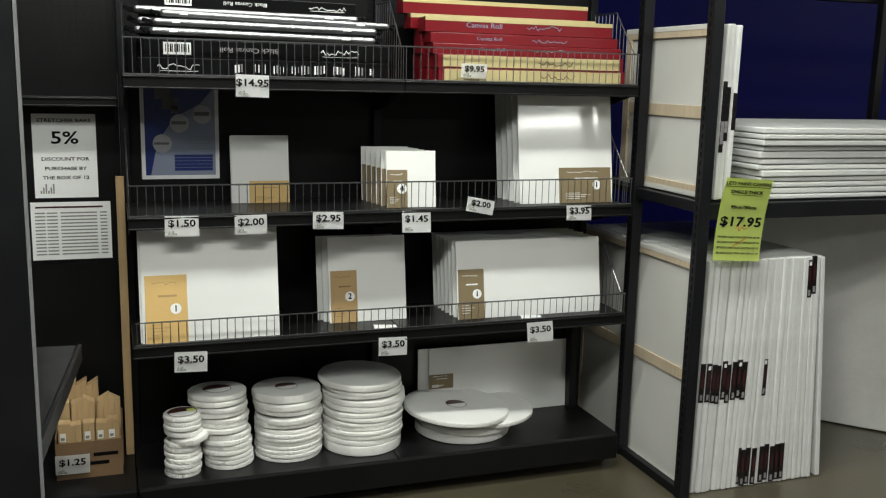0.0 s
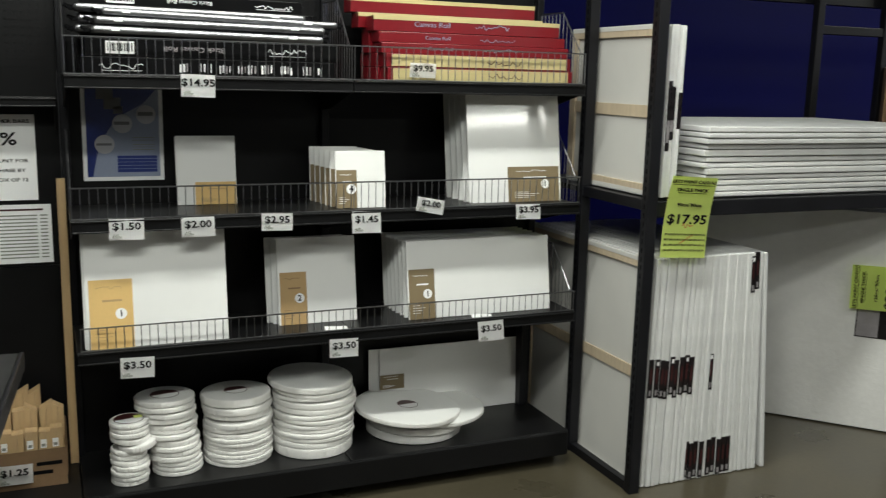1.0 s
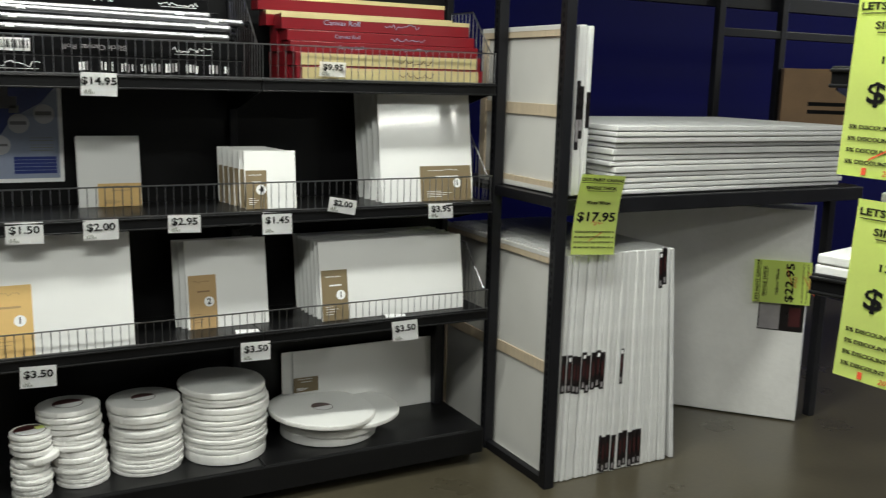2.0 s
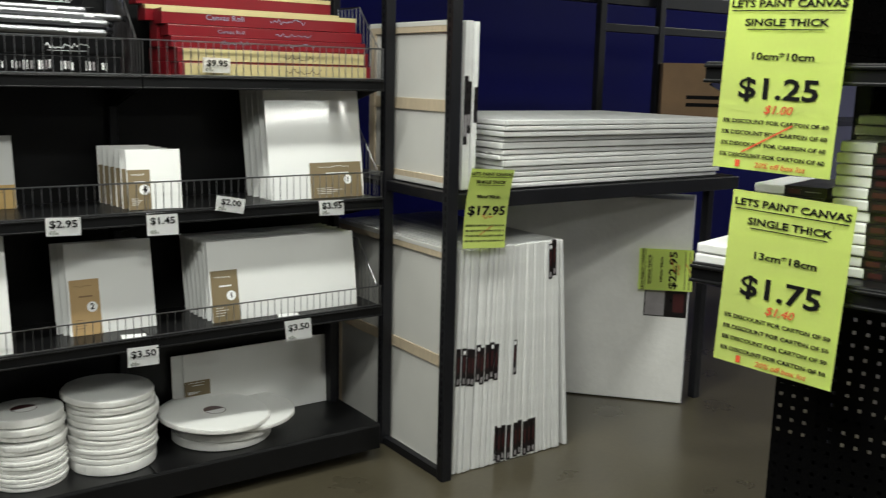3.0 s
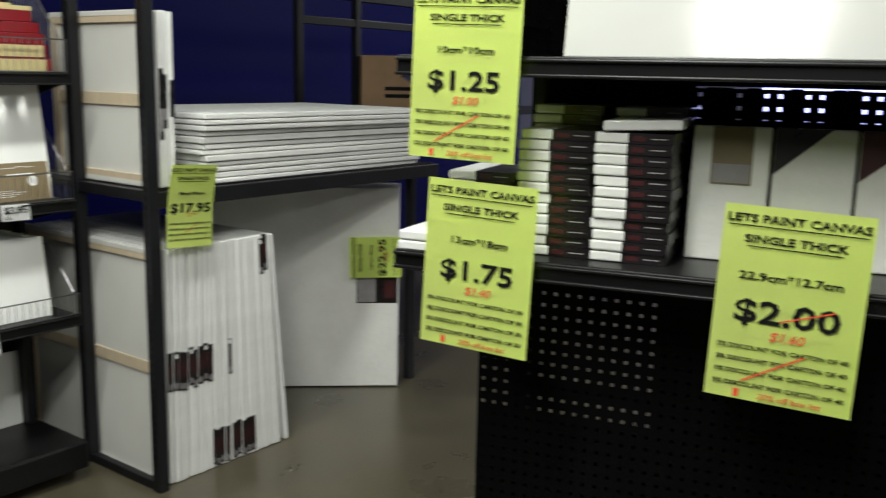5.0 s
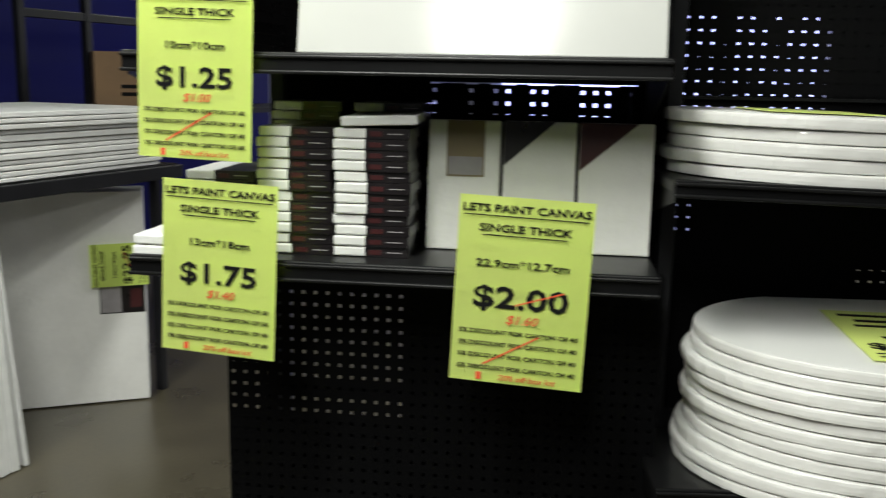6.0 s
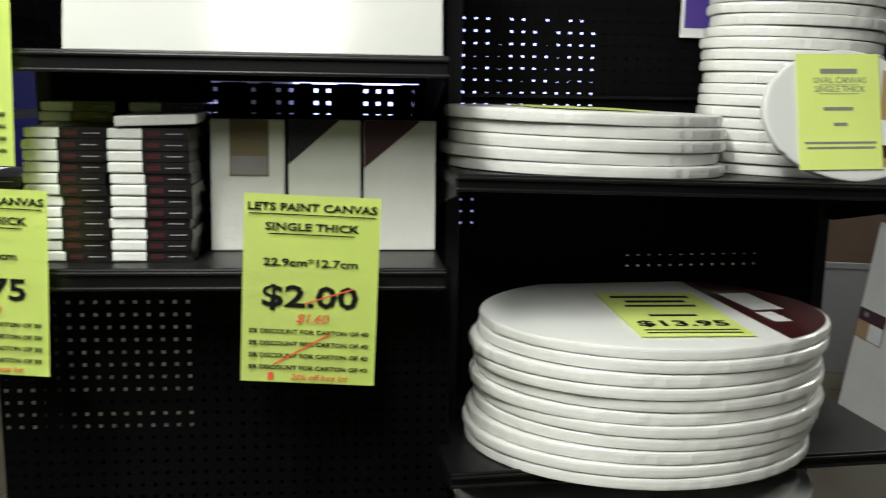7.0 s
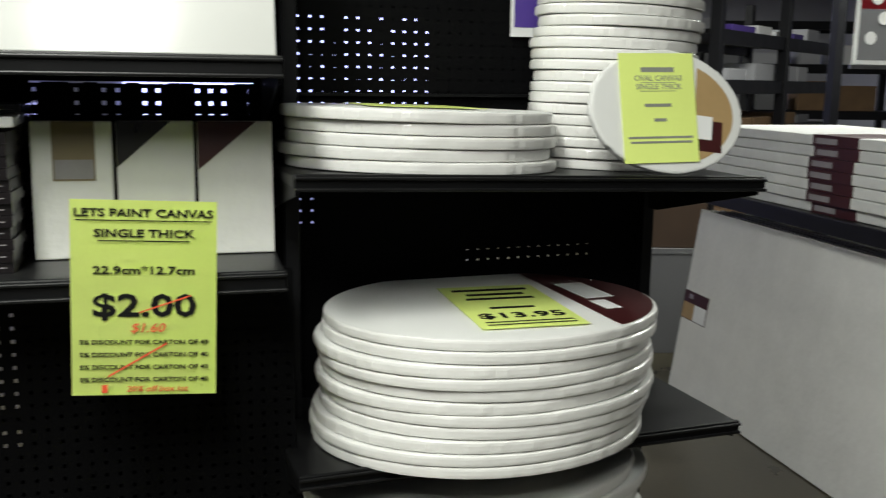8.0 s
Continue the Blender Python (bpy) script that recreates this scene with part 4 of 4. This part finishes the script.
def roll_words(bx, length, h, words_x, script_x, sticker_x, upside, ink):
    """White print on the front of a long black carton."""
    if words_x:
        lettering("Black Canvas Roll", h * 0.42, ink, bx, words_x, h * 0.5, -0.0016, 1.15, 0.004, 0.0, "CENTER", 180 if upside else 0)
    part("script_mark", scribble(bmesh.new(), script_x, h * 0.5, 0.13, h * 0.34, 18, 0.0022, -0.0016, int(script_x * 1000)), M_PAPER, bx)
    part("script_mark", scribble(bmesh.new(), script_x, h * 0.26, 0.12, h * 0.03, 3, 0.0016, -0.0016, 7), M_PAPER, bx)
    if sticker_x:
        st = part("barcode_sticker", boxed(sticker_x, sticker_x + 0.085, -0.0016, -0.0004, h * 0.15, h * 0.85), M_PAPER, bx, "white barcode sticker")
        for q in range(11):
            part("print_bar", boxed(sticker_x + 0.006 + q * 0.007, sticker_x + 0.0085 + q * 0.007 + 0.0015 * (q % 3), -0.0022, -0.0017, h * 0.3, h * 0.75), M_INK, st)


for k, (dy, z, x) in enumerate(((0.0, 0.0, -0.115), (0.066, 0.0, -0.12), (0.132, 0.0, -0.11), (0.2, 0.0, -0.12), (0.008, 0.057, -0.105), (0.074, 0.057, -0.11), (0.14, 0.057, -0.1), (0.2, 0.057, -0.12))):
    bx = roll_box(pose(x, y0 + dy, DECK1 + 0.002 + z, 0, 0, rb.uniform(-0.6, 0.6)), 0.80, 0.062, 0.055, M_BLKCARD, LBK, GB)
    if k == 0:
        roll_words(bx, 0.8, 0.055, 0, 0.115, 0, False, M_PAPER)
        for c, n in ((0.29, 3), (0.355, 4), (0.415, 5), (0.475, 6), (0.55, 4), (0.615, 4), (0.69, 3), (0.74, 2)):
            for q in range(n):
                part("print_bar", boxed(c + q * 0.0105, c + q * 0.0105 + rb.choice((0.0025, 0.004, 0.006)), -0.0014, -0.0002, 0.010 + rb.uniform(0, 0.006), 0.043 - rb.uniform(0, 0.008)), M_GREY_PRINT if q % 3 == 2 else M_PAPER, bx)
    elif k == 4:
        roll_words(bx, 0.8, 0.055, 0.33, 0.63, 0.06, True, M_GREY_PRINT)


def foil_roll(m, length, d):
    """A flattened roll in silver film: a rounded bar with crumpled dark ends."""
    rl = thing("canvas_roll", m, "long canvas roll wrapped in silver film with dark ends", "canvas roll", GB)
    bm = boxed(0, length, 0, 0.06, 0, d, d * 0.42)
    for v in bm.verts:
        v.co.z += 0.0025 * math.sin(v.co.x * 17) + 0.001 * math.sin(v.co.x * 61)
    body = part("film_wrap", bm, M_SILVER, rl, "silver film wrap")
    for a, q in ((0.0, -1), (length, 1)):
        tb = bmesh.new()
        for e in range(3):
            x1 = a + q * (0.012 + 0.008 * e)
            rod(tb, (a, 0.008 + 0.018 * e, d * 0.5), (x1, 0.006 + 0.02 * e, d * (0.25 + 0.3 * e)), 0.006, 6)
        part("end_fold", tb, M_BLKCARD, rl, "crumpled dark end")
    for x0, x1 in ((0.06, 0.085), (length - 0.12, length - 0.09)):
        part("print_bar", boxed(x0, x1, -0.0008, 0.001, d * 0.45, d * 0.75), M_PAPER, body)
    return rl


for dx, dy, z, ln, d, yaw, dip in ((-0.085, 0.008, 0.114, 0.735, 0.026, 0.4, 0.6), (-0.075, 0.022, 0.143, 0.735, 0.026, 0.6, 0.5), (-0.13, 0.082, 0.118, 0.74, 0.026, 0.0, 0.4), (-0.05, 0.04, 0.172, 0.76, 0.024, 0.8, 1.1), (-0.12, 0.1, 0.15, 0.72, 0.025, -0.5, 0.3), (-0.13, 0.09, 0.184, 0.74, 0.025, 0.5, 0.4)):
    foil_roll(pose(dx, y0 + dy, DECK1 + 0.003 + z + 0.008, 0, dip, yaw), ln, d)
bx = roll_box(pose(-0.11, y0 + 0.13, DECK1 + 0.222, 0, 0.4, 1), 0.72, 0.06, 0.042, M_BLKCARD, LBK, GB)
roll_words(bx, 0.72, 0.042, 0.34, 0.62, 0.08, True, M_PAPER)
for k, (dy, z) in enumerate(((0.16, 0.114), (0.225, 0.114), (0.16, 0.165), (0.225, 0.165))):
    roll_box(pose(-0.11, y0 + dy, DECK1 + 0.002 + z, 0, 0, rb.uniform(-0.4, 0.4)), 0.76, 0.06, 0.05, M_BLKCARD, LBK, GB)
for k, (dy, z, x, ln, cream, words) in enumerate(((0.006, 0.0, 0.875, 0.735, 1, ""), (0.006, 0.048, 0.87, 0.735, 1, ""), (0.09, 0.0, 0.86, 0.74, 0, ""), (0.09, 0.048, 0.86, 0.74, 0, ""), (0.18, 0.0, 0.86, 0.74, 0, ""), (0.18, 0.048, 0.86, 0.74, 0, ""),
                                                  (0.03, 0.096, 0.86, 0.745, 0, "Canvas Roll"), (0.045, 0.133, 0.855, 0.74, 0, "Canvas Roll"), (0.14, 0.096, 0.85, 0.745, 0, ""), (0.14, 0.14, 0.85, 0.745, 0, ""), (0.075, 0.172, 0.845, 0.745, 2, "Canvas Roll"), (0.17, 0.185, 0.82, 0.745, 2, "Canvas Roll"), (0.2, 0.24, 0.80, 0.745, 2, ""))):
    roll_box(pose(x, y0 + dy, DECK1 + 0.002 + z, 0, 0, rb.uniform(-0.7, 0.7)), ln, 0.082, 0.047 if k < 6 else (0.036 if k < 8 else 0.052), M_RED, LRD, GR, M_CREAM if cream == 2 else None, M_CREAM if cream == 1 else None, words, (M_MAROON if cream == 1 else M_PALEBLUE) if words or cream == 1 else None, edge=M_CREAM if cream == 2 else None)

# ---- notices, poster, timber and cartons beside the shelving ----
def sheet(name, x0, x1, z0, z1, y, label, category):
    o = thing(name, pose((x0 + x1) / 2, y, z0), label, category)
    part("paper", boxed((x0 - x1) / 2, (x1 - x0) / 2, -0.0015, 0, 0, z1 - z0), M_PAPER, o)
    return o


nt1 = sheet("notice", -0.467, -0.261, 1.094, 1.385, BACK_Y - 0.002, "white paper discount notice fixed to the black panel", "notice")
for tx, sz, z in (("STRETCHER BARS", 0.017, 0.268), ("5%", 0.06, 0.207), ("DISCOUNT FOR", 0.0165, 0.135), ("PURCHASE BY", 0.0165, 0.102), ("THE BOX OF 12", 0.0165, 0.07)):
    lettering(tx, sz, M_INK, nt1, 0, z, -0.0024, 1.3, 0.018)
for i in range(6):
    part("crest_mark", boxed(-0.085 + i * 0.008, -0.08 + i * 0.008, -0.0026, -0.0016, 0.015, 0.025 + 0.012 * ((i * 7) % 3)), M_FAINT, nt1)
nt2 = sheet("price_list", -0.485, -0.223, 0.874, 1.079, BACK_Y - 0.002, "white printed price list sheet on the black panel", "notice")
part("heading_bar", boxed(-0.115, 0.105, -0.0026, -0.0016, 0.184, 0.19), M_MAROON, nt2)
for i in range(13):
    for a, b in ((-0.118, -0.085), (-0.08, -0.045), (-0.035, 0.085), (0.095, 0.118)):
        part("print_line", boxed(a, b, -0.0024, -0.0016, 0.018 + i * 0.0122, 0.0225 + i * 0.0122), M_FAINT, nt2)

poster = sheet("poster", -0.112, 0.159, 1.155, 1.495, BACK_Y - 0.004, "blue and white printed poster with round pictures in a pale frame", "poster")
part("print_area", boxed(-0.122, 0.122, -0.0026, -0.0016, 0.014, 0.33), M_PALEBLUE, poster)
bm = bmesh.new()
pts = [(-0.122, 0.014), (-0.122, 0.33), (0.122, 0.33), (0.07, 0.27), (-0.02, 0.22), (-0.08, 0.13), (-0.105, 0.014)]
bm.faces.new([bm.verts.new((px, -0.0032, pz)) for px, pz in pts])
part("blue_field", bm, M_BLUEPRINT, poster)
for cx, cz in ((0.078, 0.232), (-0.002, 0.2), (-0.063, 0.128)):
    bm = bmesh.new()
    bmesh.ops.create_circle(bm, cap_ends=True, segments=28, radius=0.033, matrix=Matrix.Translation((cx, -0.0038, cz)) @ Matrix.Rotation(radians(90), 4, "X"))
    disc_pic = part("round_picture", bm, M_FARWALL, poster)
    part("picture_band", boxed(cx - 0.028, cx + 0.024, -0.0044, -0.0039, cz - 0.004, cz + 0.004 + (cz - 0.128) * 0.05), M_WALL, disc_pic)
for x0, x1, z0, z1 in ((-0.085, -0.03, 0.285, 0.325), (-0.06, -0.005, 0.25, 0.29), (-0.03, 0.0, 0.235, 0.26)):
    part("picture_block", boxed(x0, x1, -0.0042, -0.0034, z0, z1), M_WALL, poster)
part("table_print", boxed(-0.022, 0.112, -0.0036, -0.0028, 0.03, 0.088), M_BLUEPRINT, poster, "blue printed table")
for q in range(4):
    part("print_line", boxed(-0.022, 0.112, -0.0042, -0.0037, 0.041 + q * 0.012, 0.0422 + q * 0.012), M_PALEBLUE, poster)
for q in range(5):
    part("print_line", boxed(0.03, 0.105, -0.0034, -0.0027, 0.108 + q * 0.009 + (0.006 if q > 2 else 0), 0.1105 + q * 0.009 + (0.006 if q > 2 else 0)), M_FAINT, poster)

batten = part("timber_batten", boxed(-0.203, -0.175, 2.955, 2.985, DECK0 + 0.001, 1.175, 0.002), M_BATTEN, None, "raw pine batten standing against the shelving end")
tagged(batten, category="batten")

tray = thing("bar_carton", pose(-0.43, 2.79, DECK0 + 0.001), "torn brown carton full of pine stretcher bars", "carton")
for b in ((0, 0.215, 0, 0.004, 0, 0.13), (0, 0.215, 0.226, 0.23, 0, 0.16), (0, 0.004, 0.004, 0.226, 0, 0.15), (0.211, 0.215, 0.004, 0.226, 0, 0.14), (0.004, 0.211, 0.004, 0.226, 0, 0.004)):
    part("carton_side", boxed(*b), M_CARD, tray)
part("carton_flap", boxed(0.2155, 0.2185, 0.03, 0.2, 0.02, 0.17), M_CARD, tray)
part("print_bar", boxed(0.12, 0.2, -0.0012, -0.0002, 0.075, 0.088), M_BLKCARD, tray)
part("print_bar", boxed(0.1, 0.17, -0.0012, -0.0002, 0.045, 0.058), M_BLKCARD, tray)
rs = random.Random(8)
for row, (yy0, hh, n, x0) in enumerate(((0.02, 0.185, 5, -0.422), (0.085, 0.245, 5, -0.418), (0.15, 0.29, 3, -0.405))):
    for i in range(n):
        a = thing("stretcher_bars", pose(x0 + i * 0.0405 + rs.uniform(-0.001, 0.001), 2.79 + yy0, DECK0 + 0.006, 0, rs.uniform(-1.2, 1.2), 0), "bundle of raw pine stretcher bars standing in a carton", "stretcher bars", "stretcher bar bundles in the carton")
        cut = rs.choice((-0.6, -0.15, 0.0, 0.15, 0.6)) if row else rs.uniform(-0.06, 0.06)
        top = hh + rs.uniform(-0.007, 0.007)
        for j in range(2):
            bm = boxed(j * 0.0193, j * 0.0193 + 0.0188, 0, 0.045, 0, top, 0.0012)
            for v in bm.verts:
                if v.co.z > top * 0.5:
                    v.co.z += (v.co.x - 0.019) * cut
            part("bar", bm, M_BATTEN, a)
        if row == 0 and i != 1:
            st = part("sticker", boxed(0.005, 0.024, -0.0012, -0.0002, hh - 0.06, hh - 0.03), M_PAPER, a, "small white printed sticker")
            part("print_bar", boxed(0.008, 0.02, -0.0018, -0.0013, hh - 0.055, hh - 0.045), M_FAINT, st)
price_tag("$1.25", pose(-0.377, 2.778, 0.214, 0, 1, 0), 0.11, 0.07)

# ---- shelving close by on the west side ----
side = thing("aisle_shelving", pose(0, 0, 0), "black steel aisle shelving with a bare shelf", "shelving")
part("post", boxed(-0.45, -0.366, 1.44, 1.5, 0, 2.4, 0.004), M_POST, side, "black steel post with a pale edge")
# pale grey strip down one side of the post
part("post_edge", boxed(-0.3655, -0.3635, 1.44, 1.5, 0, 2.4), M_WALL, side)
swing = pose(-0.314, 2.369, 0, 0, 0, -4.5)
part("shelf", boxed(-0.55, -0.011, -0.78, 0, 0.72, 0.748, 0.003), M_DECK, side, "", swing)
part("price_rail", boxed(-0.0105, 0, -0.78, 0, 0.7, 0.752, 0.003), M_POST, side, "", swing)
part("back_panel", boxed(-0.93, -0.91, 1.4, 2.4, 0, 2.4), M_BLACK, side)

# ---- second rack, across the next aisle ----
R2 = pose(4.589, -1.629, 0, 0, 0, 193.1)
rack2 = thing("canvas_rack", R2, "black steel rack with big canvases below and flat ones above", "rack")
for x, y in ((0.06, 0.85), (2.6, 0.85)):
    part("post", boxed(x - 0.03, x + 0.03, y, y + 0.05, 0, 2.0, 0.003), M_POST, rack2)
part("beam", boxed(0.0, 3.2, 0.0, 0.04, 0.99, 1.055, 0.004), M_POST, rack2, "black shelf beam")
part("rack_shelf", boxed(0.0, 3.2, 0.04, 0.85, 1.03, 1.055), M_DECK, rack2)
for k in range(4):
    ob = new("leaning_canvas", mesh_from(boxed(0.0, 2.2, 0, 0.03, 0, 0.93, 0.004), "leaning_canvas", M_WRAP))
    ob.matrix_basis = R2 @ pose(0.128 + 0.03 * k, 0.0 + 0.036 * k, 0.004, -8, 0, 0)
    tagged(ob, "very large white canvas leaning below the rack shelf", "canvas", "very large canvases below the second rack")
    if k == 0:
        lab = part("label_card", boxed(0.002, 0.24, -0.0014, -0.0002, 0.37, 0.515), M_MAROON, ob, "maroon and brown corner label")
        part("label_print", boxed(0.006, 0.118, -0.002, -0.0015, 0.374, 0.455), M_TAN, lab)
        part("label_print", boxed(0.118, 0.236, -0.002, -0.0015, 0.374, 0.455), M_PAPER, lab)
        part("label_print", boxed(0.05, 0.09, -0.002, -0.0015, 0.478, 0.5), M_GREY_PRINT, lab)
fz = 1.056
for k in range(7):
    x0 = 0.33 + rs.uniform(0, 0.02)
    ob = new("flat_canvas", mesh_from(boxed(0, 1.9, 0, 0.7, 0, 0.041, 0.005), "flat_canvas", M_EDGE))
    ob.matrix_basis = R2 @ pose(x0, 0.03 + rs.uniform(-0.012, 0.012), fz, 0, 0, rs.uniform(-0.4, 0.4))
    tagged(ob, "long white canvas with a maroon label band lying flat", "canvas", "flat canvases on the second rack")
    lx = 0.81 + rs.uniform(-0.01, 0.01)
    lab = part("label_band", boxed(lx, lx + 0.27, -0.0016, 0.3, -0.0004, 0.0418), M_MAROON, ob, "maroon label band")
    part("label_print", boxed(lx + 0.02, lx + 0.15, -0.0026, -0.0018, 0.008, 0.03), M_GREY_PRINT, lab)
    fz += 0.0435
# the brown cartons here carry their shade in the base colour
for x, y, z, w, d, h, stuff, words in ((5.3, -1.78, 0, 0.5, 0.5, 0.62, M_WALL, "pale grey carton standing on the floor"), (5.32, -1.76, 0.621, 0.5, 0.45, 0.52, M_SHADECARD, "dark brown cardboard carton on a pale one"), (5.75, -1.95, 0, 0.6, 0.5, 0.45, M_SHADECARD, "dark brown cardboard carton on the floor")):
    c = thing("carton", pose(x, y, z, 0, 0, rs.uniform(-4, 4)), words, "carton", "cartons on the floor")
    part("carton_body", boxed(-w / 2, w / 2, -d / 2, d / 2, 0, h, 0.004), stuff, c)
    part("lid_flap", boxed(-w / 2 - 0.004, w / 2 + 0.004, -d / 2 - 0.004, d / 2 + 0.004, h - 0.03, h - 0.0003), stuff, c)

# ---- far racks ----
def far_rack(x, y, w, levels, seed, rz, tall, stock):
    r = random.Random(seed)
    fr = thing("storage_rack", pose(x, y, 0, 0, 0, rz), "black steel storage rack stacked with cartons, far off", "rack", "far storage racks")
    for px in (0, w / 2, w):
        for py in (0, 0.8):
            part("post", boxed(px - 0.04, px + 0.04, py - 0.04, py + 0.04, 0, 2.3, 0.005), M_POST, fr)
    for z in levels:
        for py in (-0.02, 0.78):
            part("beam", boxed(0, w, py, py + 0.05, z - 0.1, z, 0.005), M_POST, fr)
        part("rack_shelf", boxed(0, w, 0.03, 0.78, z - 0.03, z - 0.001), M_DECK, fr)
        px = 0.1
        while px < w - 0.5 and z < 2.1:
            bw, bh = r.uniform(0.22, 0.5), r.uniform(0.3, 1.0) * tall
            c = thing("storage_box", fr.matrix_basis @ pose(px, 0.08, z + 0.001), "plain storage box on a far rack", "box", "boxes on the far racks")
            part("box_body", boxed(0, bw, 0, 0.5, 0, bh, 0.004), r.choice(stock if z > 1.3 else (M_CARD, M_WALL)), c)
            px += bw + r.uniform(0.03, 0.2)


far_rack(6.25, -2.31, 2.9, (0.5, 1.22, 1.58, 1.92), 31, -37, 0.13, (M_PAPER, M_PURPLE, M_FARWALL, M_PURPLE))
far_rack(11.5, -1.0, 5.0, (0.5, 1.25, 1.8, 2.3), 32, -95, 0.4, (M_PAPER, M_FARWALL, M_WALL, M_PAPER))
hang = thing("hanging_sign", pose(4.25, -2.65, 1.645, 0, 0, -80), "red and white printed hanging sign in a metal frame", "sign")
for cx, cz in ((-0.22, 0.12), (-0.16, 0.21), (-0.2, 0.3), (-0.12, 0.37)):
    bm = bmesh.new()
    bmesh.ops.create_circle(bm, cap_ends=True, segments=20, radius=0.03, matrix=Matrix.Translation((cx, -0.004, cz)) @ Matrix.Rotation(radians(90), 4, "X"))
    part("round_picture", bm, M_PAPER, hang)
part("sign_panel", boxed(-0.3, 0.3, 0, 0.012, 0, 0.55, 0.003), M_PAPER, hang)
part("print_area", boxed(-0.28, 0.25, -0.0015, -0.0003, 0.02, 0.25), M_WALL, hang)
part("print_area", boxed(-0.28, 0.25, -0.0015, -0.0003, 0.251, 0.52), M_RED, hang)
part("sign_frame", boxed(-0.31, 0.31, -0.004, 0.014, -0.02, -0.001, 0.002), M_WIRE, hang)
